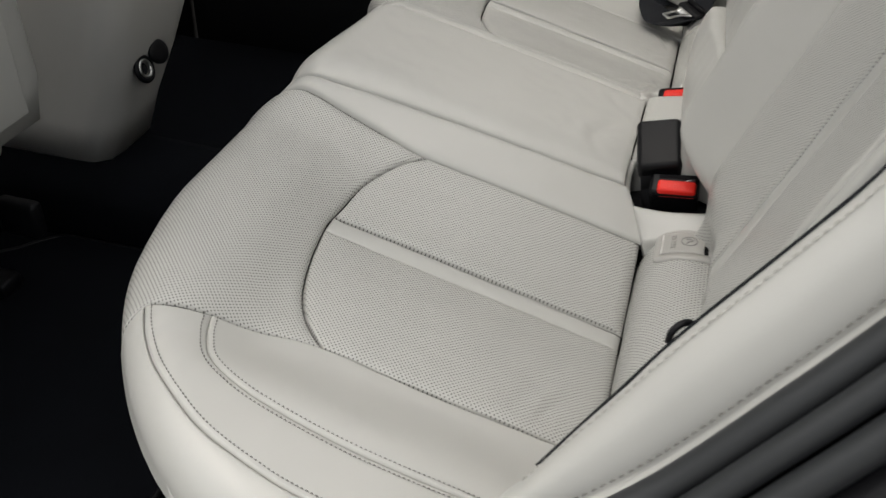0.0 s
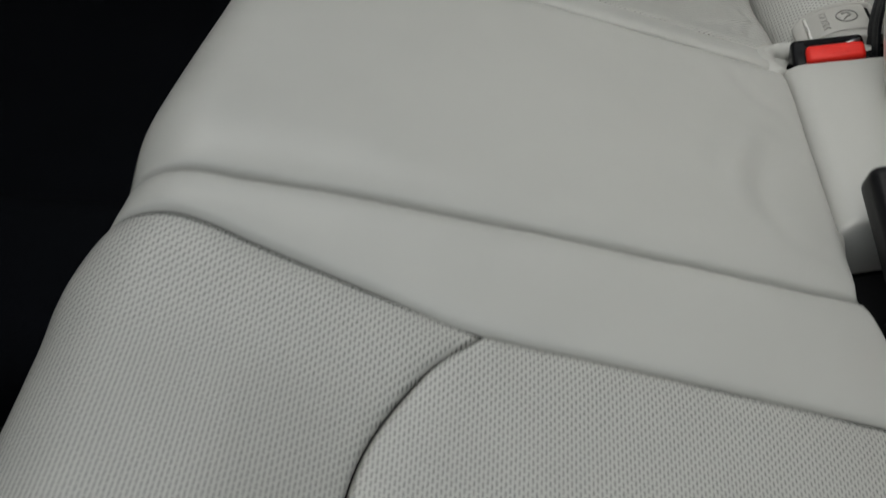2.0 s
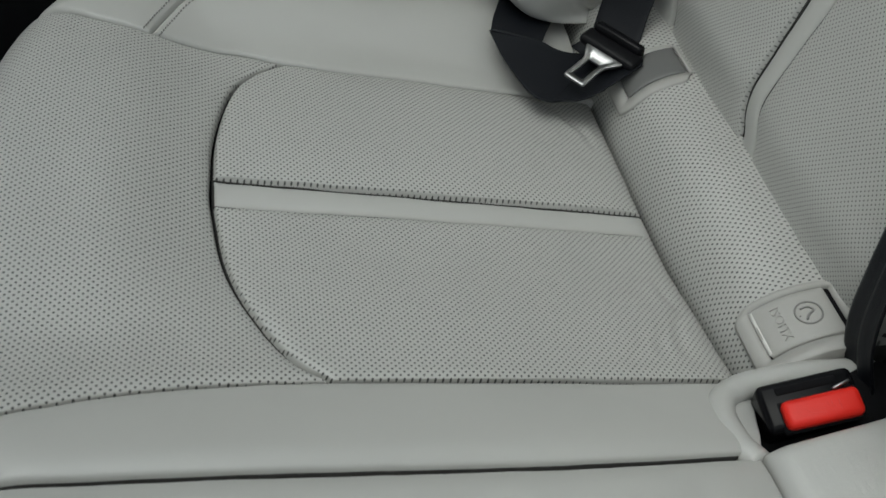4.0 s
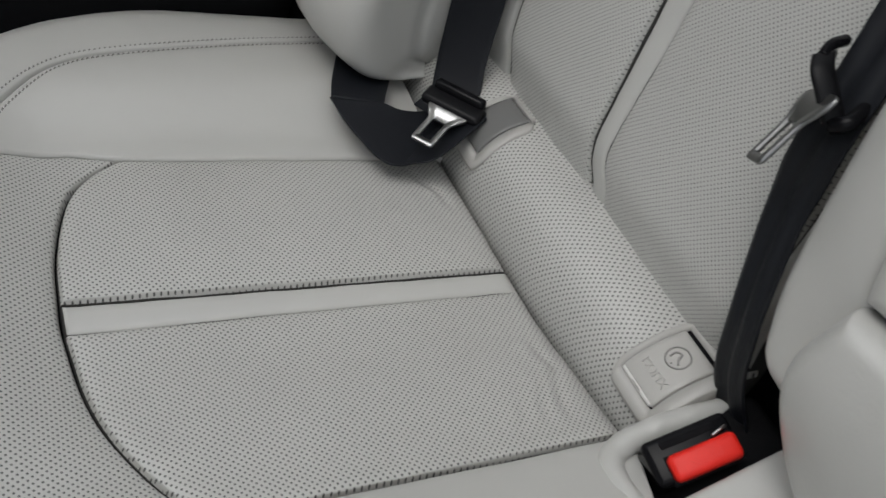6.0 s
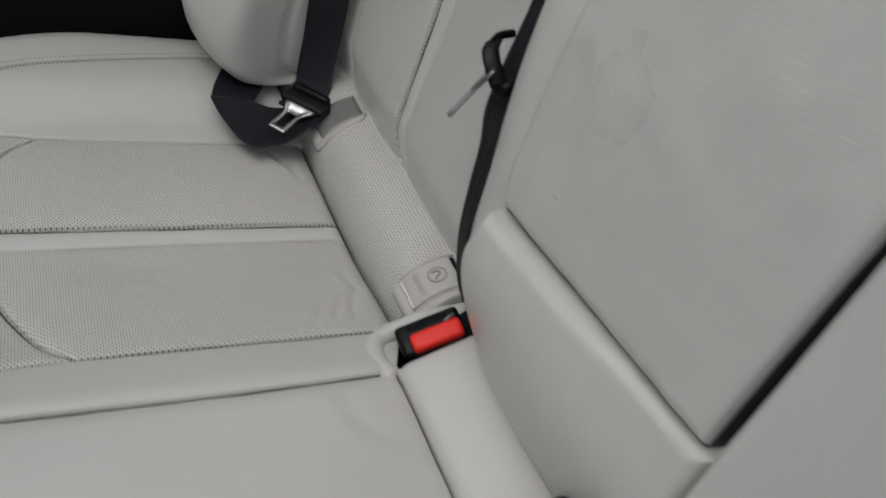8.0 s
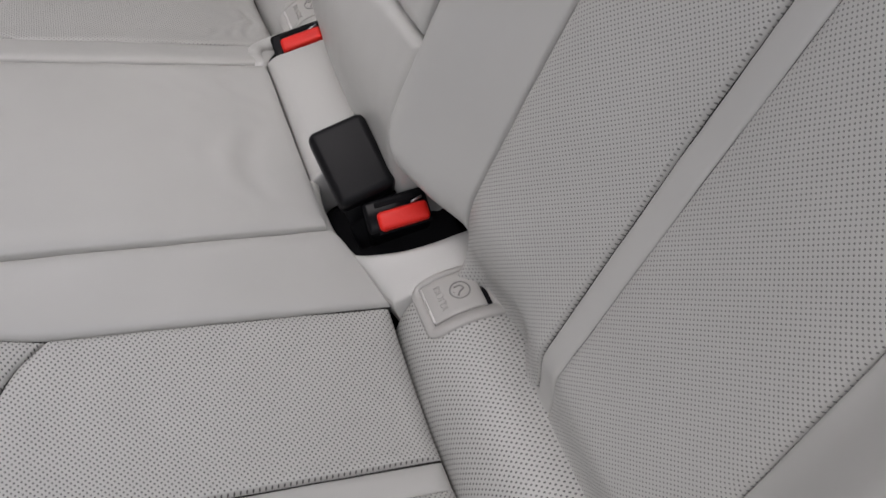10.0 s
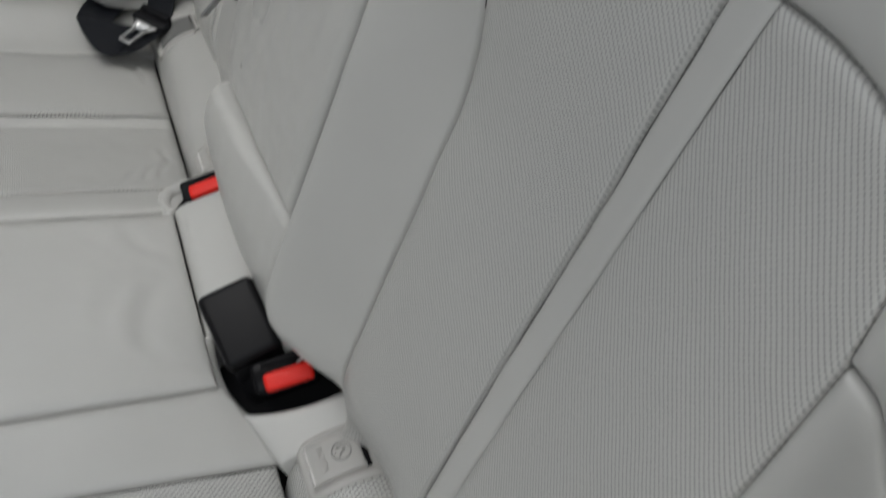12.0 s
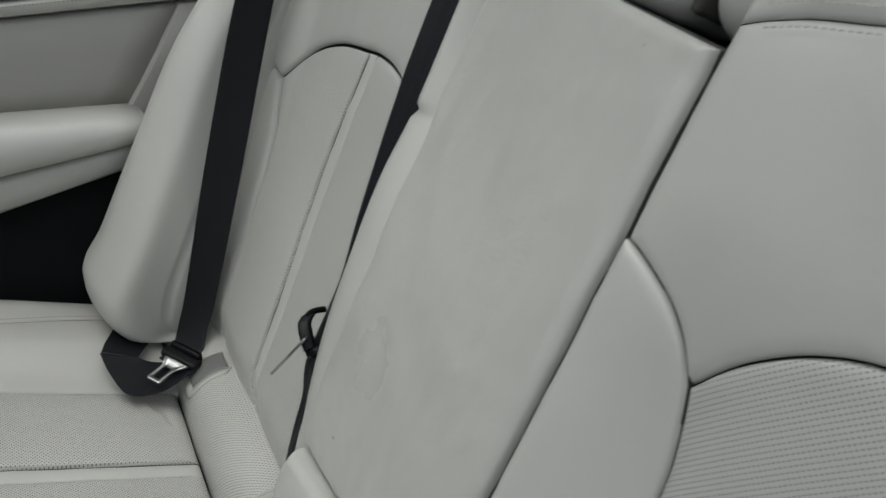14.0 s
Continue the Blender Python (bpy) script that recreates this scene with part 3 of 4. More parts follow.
    shift = np.where(y > 0, 0.006, 0.008)
    return np.stack([q[..., 0] - t[..., 1] * h + shift, y, q[..., 1] + t[..., 0] * h], -1)


def roll(y0, y1):
    return sewn("rear_roll", bench, PERFORATED, roll_surface, [(y0, 0.0), (y1, 0.0)], [(y0, 0.09), (y1, 0.09)], [(y0, 0.0), (y0, 0.09)], [(y1, 0.0), (y1, 0.09)], 60, 40,
                0.003, 0.003, 0.008, sides="lr")


roll(0.172, 0.64)
roll(-0.66, -0.222)


def flap_surface(P, h):
    x, y = P[..., 0], P[..., 1]
    d = np.clip((x + 0.038) / 0.018, 0, 1)
    return np.stack([x - 0.18 * h, y, 0.404 + 0.16 * x + 0.014 * (np.sqrt(d * (2 - d)) - 1) + 0.97 * h], -1)


sewn("buckle_flap", bench, CREASED, flap_surface, [(-0.038, -0.084), (-0.036, 0.106)], [(0.08, -0.070), (0.08, 0.110)], [(-0.038, -0.084), (0.08, -0.070)], [(-0.036, 0.106), (0.08, 0.110)],
     40, 30, 0.005, 0.004, 0.010, skirt=0.04, inside=LEATHER, label="smooth leather flap between the buckle pockets")


def edge_surface(P, h):
    x, y = P[..., 0], P[..., 1]
    return np.stack([x - 0.3 * h, y, 0.372 + 0.30 * x + 0.016 * soft((y + 0.225) / 0.05) + 0.95 * h], -1)


sewn("pocket_edge", bench, LEATHER, edge_surface, [(-0.028, -0.160), (-0.004, -0.226)], [(0.085, -0.189), (0.085, -0.226)], [(-0.028, -0.160), (-0.008, -0.174), (0.03, -0.185), (0.085, -0.189)], [(-0.004, -0.226), (0.085, -0.226)],
     24, 30, 0.003, dips={"l": (0.012, 0.010)}, skirt=0.03, inside=LEATHER)


def lip(points, half, height, n=48):
    """A padded leather rim: a flat oval skin drawn along a line."""
    p = spline(points, n)
    rings = []
    for i, c in enumerate(p):
        t = p[min(i + 1, n)] - p[max(i - 1, 0)]
        side = np.cross((0, 0, 1.0), t)
        side /= np.linalg.norm(side)
        up = np.cross(t, side)
        up /= np.linalg.norm(up)
        swell = 1.0 + 0.05 * math.sin(i * 0.9)
        rings.append([c + side * half * math.cos(a) + up * height * swell * math.sin(a) for a in np.linspace(0, 2 * math.pi, 20, endpoint=False)])
    return part("pocket_lip", loft(rings), LEATHER, bench)


lip([(-0.036, 0.102, 0.387), (-0.0415, 0.116, 0.3850), (-0.0415, 0.136, 0.3800), (-0.035, 0.152, 0.3750), (-0.020, 0.1605, 0.3735), (0.004, 0.1615, 0.3765), (0.030, 0.160, 0.379), (0.066, 0.156, 0.378)], 0.0088, 0.0078)
lip([(-0.036, -0.078, 0.386), (-0.0385, -0.105, 0.382), (-0.0355, -0.138, 0.376), (-0.025, -0.164, 0.370), (-0.012, -0.186, 0.363), (0.0, -0.206, 0.356)], 0.0080, 0.0064)


# ---- backrests ----
def back_plane(P, h, proud=0.0):
    y, z = P[..., 0], P[..., 1]
    over = np.clip(z - 1.03, 0, None)
    a = over / 0.05
    zz = np.where(over > 0, 1.03, z)
    x = 0.055 + 0.38 * (zz - 0.40)
    hh = h + proud
    nx, nz = -0.935, 0.355
    ca, sa = np.cos(a), np.sin(a)
    dx, dz = nx * ca + 0.355 * sa, nz * ca + 0.935 * sa
    ox, oz = x + 0.05 * 0.935, zz - 0.05 * 0.355
    return np.stack([np.where(over > 0, ox + dx * (0.05 + hh), x + nx * hh), y, np.where(over > 0, oz + dz * (0.05 + hh), zz + nz * hh)], -1)


def proud_surface(relief):
    return lambda P, h: back_plane(P, h, relief(P[..., 0], P[..., 1]))


left_relief = proud_surface(lambda y, z: (1 - soft((z - 0.70) / 0.20)) * (0.020 * soft((y + 0.345) / 0.12) + 0.052 * soft((y + 0.225) / 0.08)) + soft((z - 0.70) / 0.20) * 0.072 * soft((y + 0.40) / 0.26) - 0.018 * soft((0.445 - z) / 0.05) * soft((-0.228 - y) / 0.02) - 0.022 * soft((0.475 - z) / 0.075) * soft((-0.185 - y) / 0.03) * soft((y + 0.345) / 0.05) + 0.046 * soft((-0.527 - y) / 0.070))
right_relief = proud_surface(lambda y, z: 0.020 * soft((y - 0.55) / 0.10) + 0.006 * soft((z - 0.8) / 0.15) - 0.014 * soft((0.435 - z) / 0.05))

LOW = 0.355
TOP_SEAM = [(-0.146, 0.972), (-0.170, 0.982), (-0.205, 0.993), (-0.30, 1.012), (-0.45, 1.010), (-0.62, 0.985)]
left_back = thing("rear_seat_back", (0.10, -0.36, 0.36), "light grey leather rear backrest with arched perforated insert", "car seat", "rear backrests")
LI = [(-0.224, LOW), (-0.222, 0.45), (-0.222, 0.58), (-0.2225, 0.66), (-0.2220, 0.735), (-0.2185, 0.768), (-0.214, 0.797)]
LN = [(-0.214, 0.797), (-0.205, 0.816), (-0.189, 0.833), (-0.164, 0.846), (-0.150, 0.849)]
LA1 = [(-0.214, 0.797), (-0.238, 0.826), (-0.270, 0.851), (-0.305, 0.864), (-0.360, 0.870)]
LA2 = [(-0.360, 0.870), (-0.386, 0.872)]
LA3 = [(-0.386, 0.872), (-0.424, 0.872), (-0.460, 0.866), (-0.490, 0.850), (-0.510, 0.822), (-0.518, 0.785)]
LO = [(-0.530, LOW), (-0.527, 0.50), (-0.522, 0.68), (-0.518, 0.785)]
LS1 = [(-0.351, LOW), (-0.352, 0.60), (-0.360, 0.870)]
LS2 = [(-0.374, LOW), (-0.378, 0.60), (-0.386, 0.872)]
sewn("insert_panel", left_back, PERFORATED_BACK, left_relief, [LI[0], LS1[0]], LA1, LI, LS1, 60, 90, 0.005, gap=0.0008, notch=0.0028, line=0.0, dips={"r": (0.0012, 0.006)})
sewn("insert_stripe", left_back, LEATHER, left_relief, [LS1[0], LS2[0]], LA2, LS1, LS2, 16, 90, 0.0010, 0.0010, 0.008, faint="r", line=0.0, gap=0.0003, dips={"l": (0.0024, 0.012)})
sewn("insert_panel", left_back, PERFORATED_BACK, left_relief, [LS2[0], LO[0]], LA3, LS2, LO, 60, 90, 0.005, dips={"l": (0.0015, 0.01), "r": (0.003, 0.014)}, faint="lr", line=0.0, gap=0.0005, notch=0.0020)
sewn("inner_bolster", left_back, LEATHER, left_relief, [(-0.146, 0.474), (-0.158, 0.450), (-0.187, 0.438), (-0.2235, 0.422)], [(-0.146, 0.850), LN[-1]], [(-0.146, 0.474), (-0.146, 0.60), (-0.146, 0.75), (-0.146, 0.850)],
     [(-0.2235, 0.422)] + LI[1:] + LN, 40, 90, 0.004, dips={"l": (0.008, 0.010), "b": (0.0, 0.01), "f": (0.020, 0.025)}, skirt=0.05, notch=0.0030, gap=0.0008, line=0.0006)
sewn("outer_bolster", left_back, LEATHER, left_relief, [LO[0], (-0.600, LOW)], [LO[-1], (-0.594, 0.785)], LO, [(-0.600, LOW), (-0.600, 0.60), (-0.594, 0.785)], 40, 60, 0.004, faint="l", line=0.0, dips={"l": (0.003, 0.014), "r": (0.003, 0.006)})
sewn("edge_band", left_back, LEATHER, left_relief, [(-0.600, LOW), (-0.617, LOW)], [(-0.594, 0.785), (-0.612, 0.785)], [(-0.600, LOW), (-0.600, 0.60), (-0.594, 0.785)], [(-0.617, LOW), (-0.617, 0.60), (-0.612, 0.785)], 20, 60, 0.001, dips={"l": (0.003, 0.005), "r": (0.008, 0.008)}, skirt=0.05)
sewn("upper_panel", left_back, LEATHER, left_relief, [(-0.146, 0.848)] + rev(LN) + LA1 + LA2[1:] + LA3[1:] + [LA3[-1], (-0.60, 0.785)], TOP_SEAM,
     [(-0.146, 0.848), TOP_SEAM[0]], [(-0.60, 0.785), TOP_SEAM[-1]], 120, 60, 0.008, dips={"l": (0.014, 0.016)}, skirt=0.05, notch=0.0012, gap=0.0002, line=0.0)
sewn("top_panel", left_back, LEATHER, left_relief, TOP_SEAM, [(-0.150, 1.12), (-0.36, 1.13), (-0.62, 1.12)],
     [TOP_SEAM[0], (-0.150, 1.12)], [TOP_SEAM[-1], (-0.62, 1.12)], 80, 30, 0.004, sides="fl", dips={"l": (0.014, 0.016), "f": (0.003, 0.012)}, skirt=0.05, notch=0.0010, gap=0.0002, line=0.0)
sew_rows(left_back, TOP_SEAM[1:], (-0.006, 0.006), left_relief, (-0.9, 0, 0.4), height=0.0062, thread=PALE_THREAD)
part("back_shell", box((0.06, 0.56, 0.60), 0.02, 3, (0.245, -0.365, 0.63), (0, 20.8, 0)), SEAM, left_back)

right_back = thing("rear_seat_back", (0.10, 0.42, 0.36), "light grey leather rear backrest with arched insert beside the armrest", "car seat", "rear backrests")
RO = [(0.520, LOW), (0.525, 0.398), (0.536, 0.443), (0.547, 0.508), (0.552, 0.56), (0.565, 0.639), (0.600, 0.724)]
RA1 = [(0.600, 0.724), (0.556, 0.771), (0.486, 0.803), (0.403, 0.818)]
RA2 = [(0.403, 0.818), (0.383, 0.821)]
RA3 = [(0.383, 0.821), (0.345, 0.821), (0.300, 0.812), (0.262, 0.785)]
RS1 = [(0.364, LOW), (0.370, 0.396), (0.379, 0.418), (0.386, 0.486), (0.392, 0.549), (0.406, 0.681), (0.403, 0.818)]
RS2 = [(0.343, LOW), (0.349, 0.402), (0.361, 0.429), (0.364, 0.503), (0.366, 0.562), (0.378, 0.688), (0.383, 0.821)]
RI = [(0.190, LOW), (0.192, 0.50), (0.206, 0.59), (0.236, 0.69), (0.262, 0.785)]
sewn("insert_panel", right_back, PERFORATED_BACK, right_relief, [RO[0], RS1[0]], RA1, RO, RS1, 60, 90, 0.006, dips={"l": (0.008, 0.014), "r": (0.0012, 0.006)}, gap=0.0012)
sewn("insert_stripe", right_back, LEATHER, right_relief, [RS1[0], RS2[0]], RA2, RS1, RS2, 16, 90, 0.0010, 0.0010, 0.008, dips={"r": (0.001, 0.008), "l": (0.0045, 0.011)}, faint="r")
sewn("insert_panel", right_back, PERFORATED_BACK, right_relief, [RS2[0], RI[0]], RA3, RS2, RI, 60, 90, 0.005, dips={"l": (0.0015, 0.01)}, faint="l")
sewn("inner_bolster", right_back, LEATHER, right_relief, [RI[0], (0.174, LOW)], [RI[-1], (0.228, 0.76)], RI, [(0.174, LOW), (0.175, 0.50), (0.188, 0.59), (0.213, 0.69), (0.228, 0.76)], 20, 60, 0.002, dips={"r": (0.02, 0.02)})
sewn("outer_bolster", right_back, LEATHER, right_relief, [(0.70, LOW), RO[0]], [(0.70, 0.76), (0.66, 0.745), RO[-1]], [(0.70, LOW), (0.70, 0.76)], RO, 40, 60, 0.006)
sewn("upper_panel", right_back, LEATHER, right_relief, [(0.70, 0.76), (0.66, 0.745), RO[-1], RO[-1]] + RA1[1:] + RA2[1:] + RA3[1:] + [RA3[-1], (0.228, 0.76)], [(0.66, 0.985), (0.40, 1.0), (0.228, 0.985)],
     [(0.70, 0.76), (0.66, 0.985)], [(0.228, 0.76), (0.228, 0.985)], 120, 50, 0.008, dips={"r": (0.02, 0.02)})
sewn("top_panel", right_back, LEATHER, right_relief, [(0.66, 0.985), (0.40, 1.0), (0.228, 0.985)], [(0.66, 1.08), (0.40, 1.09), (0.228, 1.08)], [(0.66, 0.985), (0.66, 1.08)],
     [(0.228, 0.985), (0.228, 1.08)], 60, 24, 0.004, sides="f")
part("back_shell", box((0.06, 0.42, 0.60), 0.02, 3, (0.245, 0.45, 0.63), (0, 20.8, 0)), SEAM, right_back)

arm = thing("fold_down_armrest", (0.10, 0.05, 0.42), "folded-up light grey leather centre armrest panel with creased skin", "armrest")


def arm_proud(z):
    return np.interp(z, [0.50, 0.56, 0.65, 0.72, 0.80, 0.88, 1.0], [0.058, 0.062, 0.062, 0.054, 0.036, 0.026, 0.022])


arm_relief = proud_surface(lambda y, z: arm_proud(z) + (0.070 - arm_proud(z)) * np.clip((0.14 - y) / 0.27, 0, 1))
ARM_EDGE = [(0.111, 0.521), (0.119, 0.545), (0.122, 0.575), (0.124, 0.610), (0.127, 0.650), (0.135, 0.700), (0.152, 0.756), (0.170, 0.815), (0.181, 0.871), (0.186, 0.955)]
sewn("face_panel", arm, CREASED, arm_relief, [(-0.136, 0.547), (-0.04, 0.538), (0.03, 0.530), ARM_EDGE[0]], [(-0.1415, 0.960), (0.05, 0.964), ARM_EDGE[-1]], [(-0.136, 0.547), (-0.138, 0.62), (-0.1415, 0.75), (-0.1415, 0.960)], ARM_EDGE,
     90, 120, 0.010, dips={"l": (0.009, 0.012), "r": (0.008, 0.014), "b": (0.006, 0.010), "f": (0.010, 0.012)}, wave=0.0016, skirt=0.05)
part("back_shell", box((0.05, 0.33, 0.52), 0.02, 3, (0.240, 0.035, 0.68), (0, 20.8, 0)), SEAM, arm)
SIDE_ROWS = [(0.418, 0.052, 0.098), (0.426, 0.038, 0.112), (0.44, 0.033, 0.126), (0.461, 0.038, 0.141), (0.483, 0.048, 0.155), (0.508, 0.057, 0.164), (0.534, 0.067, 0.171), (0.58, 0.078, 0.176), (0.62, 0.088, 0.179), (0.672, 0.106, 0.184), (0.76, 0.144, 0.198), (0.83, 0.182, 0.206), (0.965, 0.238, 0.213)]
edge_rows = np.array([(0.385, 0.080), (0.400, 0.085), (0.50, 0.100)] + [(z + 0.355 * float(arm_proud(z)), y) for y, z in ARM_EDGE])
side_rings = []
for z, x_out, y_out in spline(SIDE_ROWS, 90):
    x_back = 0.055 + 0.38 * (z - 0.40)
    y_in = float(np.interp(z, edge_rows[:, 0], edge_rows[:, 1]))
    x_in = x_back - 1.07 * float(arm_proud(z - 0.02)) + 0.010 + 0.012 * float(soft((0.56 - z) / 0.10)) + 0.045 * float(soft((0.470 - z) / 0.045))
    x_out += 0.035 * float(soft((0.470 - z) / 0.045))
    notch = 0.006 * math.exp(-(((z - 0.826) / 0.004) ** 2))
    ring = [(x_in + 0.030, y_in - 0.002), (x_in + 0.004, y_in), (x_in - 0.001, y_in + 0.005), ((x_in + x_out) / 2 - 0.005 + notch, (y_in + y_out) / 2 + 0.002), (x_out + notch, y_out - 0.003), (x_out + 0.014, y_out + 0.001 - notch), (max(x_back, x_out + 0.03), y_out - 0.002)]
    side_rings.append([(x, y, z) for x, y in spline(ring, 24)])
side_skin = loft(side_rings, False, False)
part("side_panel", (side_skin[0], [f[::-1] for f in side_skin[1]]), CREASED, arm)
pad = thing("lower_centre_pad", (0.06, 0.03, 0.38), "bulging light grey leather pad below the folded armrest", "car seat")


def pad_surface(P, h):
    y, z = P[..., 0], P[..., 1]
    proud = 0.074 * np.sin(np.clip((z - 0.345) / 0.165, 0, 1) * math.pi / 2) ** 1.3
    return back_plane(P, h, proud * (1 - 0.10 * soft((0.01 - y) / 0.13)))


sewn("pad_skin", pad, CREASED, pad_surface, [(-0.146, 0.39), (0.058, 0.39)], [(-0.146, 0.548), (-0.06, 0.5405), (0.02, 0.531), (0.085, 0.523), (0.112, 0.519)], [(-0.146, 0.39), (-0.146, 0.548)],
     [(0.058, 0.39), (0.098, 0.43), (0.120, 0.470), (0.112, 0.519)], 90, 50, 0.008, dips={"b": (0.014, 0.012), "r": (0.028, 0.020), "l": (0.014, 0.014), "f": (0.01, 0.02)}, skirt=0.05, inside=LEATHER)
part("pad_core", box((0.05, 0.20, 0.13), 0.02, 3, (0.085, -0.015, 0.455), (0, 20, 0)), SEAM, pad)


# ---- side bolsters ----
def side_bolster(s, prof, inner, outer, back, seams, label):
    """prof: rows of height and foremost x; inner, outer: the bolster's sides at a height."""
    ob = thing("side_bolster", (0.05, s * 0.63, 0.36), label, "side bolster", "side bolsters")
    rings = []
    for z, xf in [tuple(r) for r in spline(prof, 70)]:
        b = 0.055 + 0.38 * (z - 0.40) + back
        yi, yo = inner(z), outer(z)
        w = yo - yi
        squeeze = 0.86 + 0.14 * float(soft((z - 0.366) / 0.03))
        pts = [(b + 0.03, yi + 0.16 * w), ((xf + b) / 2, yi + 0.08 * w), (xf + 0.034, yi + 0.02 * w), (xf + 0.006, yi + 0.30 * w), (xf, yi + 0.58 * w), (xf + 0.016, yi + 0.86 * w), (xf + 0.050, yo), (b + 0.05, yo + 0.01)]
        ym = (yi + yo) / 2
        line = spline([(x, ym + (y - ym) * squeeze) for x, y in pts], 88)
        centre = line.mean(0)
        for k in seams:
            line[k] += (centre - line[k]) / np.linalg.norm(centre - line[k]) * 0.0045
        lean = 0.32 * (1 - float(soft((z - 0.37) / 0.14)))
        rings.append([(x, s * y, z + lean * (y - 0.585)) for x, y in line])
    skin = loft(rings)
    part("bolster_skin", (skin[0], [f if s > 0 else f[::-1] for f in skin[1]]), LEATHER, ob)
    r = np.array(rings)
    for k in seams:
        part("stitching", stitches(r[4:, k + 2] + (-0.0012, s * 0.0006, 0.0), (-0.8, s * 0.5, 0.3)), PIPING, ob, "row of grey stitches along the edge")
    return ob


side_bolster(1, [(0.366, -0.020), (0.372, -0.058), (0.386, -0.082), (0.406, -0.093), (0.428, -0.096), (0.450, -0.094), (0.50, -0.071), (0.555, -0.046), (0.65, -0.003), (0.745, 0.041), (0.82, 0.086), (0.92, 0.15), (1.02, 0.225)],
             lambda z: 0.562 + 0.055 * float(soft((z - 0.45) / 0.38)), lambda z: 0.728 - 0.035 * float(soft((z - 0.5) / 0.5)), 0.02, (18, 62), "light grey leather side bolster between backrest and closed door")
near_bolster = thing("side_bolster", (0.05, -0.60, 0.36), "light grey leather side bolster with stitched edge by the open doorway", "side bolster", "side bolsters")
CREST = [(-0.075, -0.602, 0.335), (-0.052, -0.590, 0.360), (-0.030, -0.581, 0.395), (0.006, -0.569, 0.451), (0.041, -0.556, 0.505), (0.106, -0.539, 0.596), (0.152, -0.528, 0.666), (0.178, -0.522, 0.74), (0.215, -0.520, 0.85), (0.255, -0.520, 0.96)]
STITCHED = [(-0.070, -0.634, 0.305), (-0.050, -0.628, 0.326), (-0.030, -0.622, 0.347), (0.004, -0.615, 0.374), (0.058, -0.600, 0.427), (0.124, -0.585, 0.515), (0.172, -0.573, 0.581), (0.226, -0.562, 0.665), (0.29, -0.556, 0.79), (0.34, -0.552, 0.92)]
DOORWAY = np.array((0.004, -1.141, 0.979))
OUTWARD = 0.815
CREST = [tuple(DOORWAY + OUTWARD * (np.array(p) - DOORWAY)) for p in CREST]
STITCHED = [tuple(DOORWAY + OUTWARD * (np.array(p) - DOORWAY)) for p in STITCHED]
crest, stitched = spline(CREST, 80), spline(STITCHED, 80)
skin = []
for a, b in zip(crest, stitched):
    way = b - a
    out = Vector((-0.55, -0.62, 0.45)).normalized()
    ring = [a + (0.050, 0.006, -0.020), a + (0.020, 0.006, -0.004), a + (0.006, 0.002, 0.001)]
    for k, lift in ((0.0, 0.0), (0.12, 0.006), (0.3, 0.012), (0.55, 0.015), (0.78, 0.011), (0.93, 0.005), (1.0, -0.001), (1.05, 0.004), (1.16, 0.005), (1.25, 0.0), (1.27, -0.012)):
        ring.append(a + way * k + np.array(out) * lift)
    ring.append(b + (0.05, 0.02, -0.02))
    skin.append(spline(ring, 50))
near_skin = loft(skin, False, False)
part("bolster_skin", (near_skin[0], [f[::-1] for f in near_skin[1]]), LEATHER, near_bolster)
for k, lift, thread in ((0.955, 0.0065, PIPING), (0.13, 0.0085, PALE_THREAD)):
    row = crest + (stitched - crest) * k + np.array((-0.55, -0.62, 0.45)) * lift / 0.95
    part("stitching", stitches(row[3:], (-0.58, -0.65, 0.47), 0.0050, 0.0024, 0.0007), thread, near_bolster, "row of grey stitches along the edge")
near_belt = thing("seat_belt", (0.04, -0.55, 0.50), "black seat belt tucked between bolster and backrest", "seat belt", "rear seat belts")
tucked = crest[3:74] + (0.0035, 0.0070, 0.0000)
spare = np.linspace(0.004, 0.034, len(tucked))[:, None] * np.array((0.36, 0.85, -0.40)) + (0.003, 0.003, 0.001)
part("webbing", ribbon([tuple(p) for p in tucked[::6]], [tuple(p) for p in (tucked + spare)[::6]], 0.004), WEBBING, near_belt)
loop = crest[22] + (0.004, 0.008, 0.000)
part("tongue", tube([tuple(loop + d) for d in ((-0.003, 0.002, -0.002), (-0.002, 0.003, 0.006), (0.004, 0.008, 0.011), (0.010, 0.013, 0.008), (0.011, 0.015, 0.000))], 0.0026, 10, 28), BLACK, near_belt)


# ---- buckles ----
def moved(bm, m):
    bmesh.ops.transform(bm, matrix=m, verts=bm.verts)
    return bm


def lettering(text, size, depth):
    """A mesh of raised letters lying in the x-y plane."""
    curve = bpy.data.curves.new("letters", "FONT")
    curve.body, curve.size, curve.extrude, curve.align_x, curve.align_y = text, size, depth, "CENTER", "CENTER"
    holder = bpy.data.objects.new("letters", curve)
    scene.collection.objects.link(holder)
    me = bpy.data.meshes.new_from_object(holder.evaluated_get(bpy.context.evaluated_depsgraph_get()))
    bpy.data.objects.remove(holder)
    bm = bmesh.new()
    bm.from_mesh(me)
    bpy.data.meshes.remove(me)
    return bm


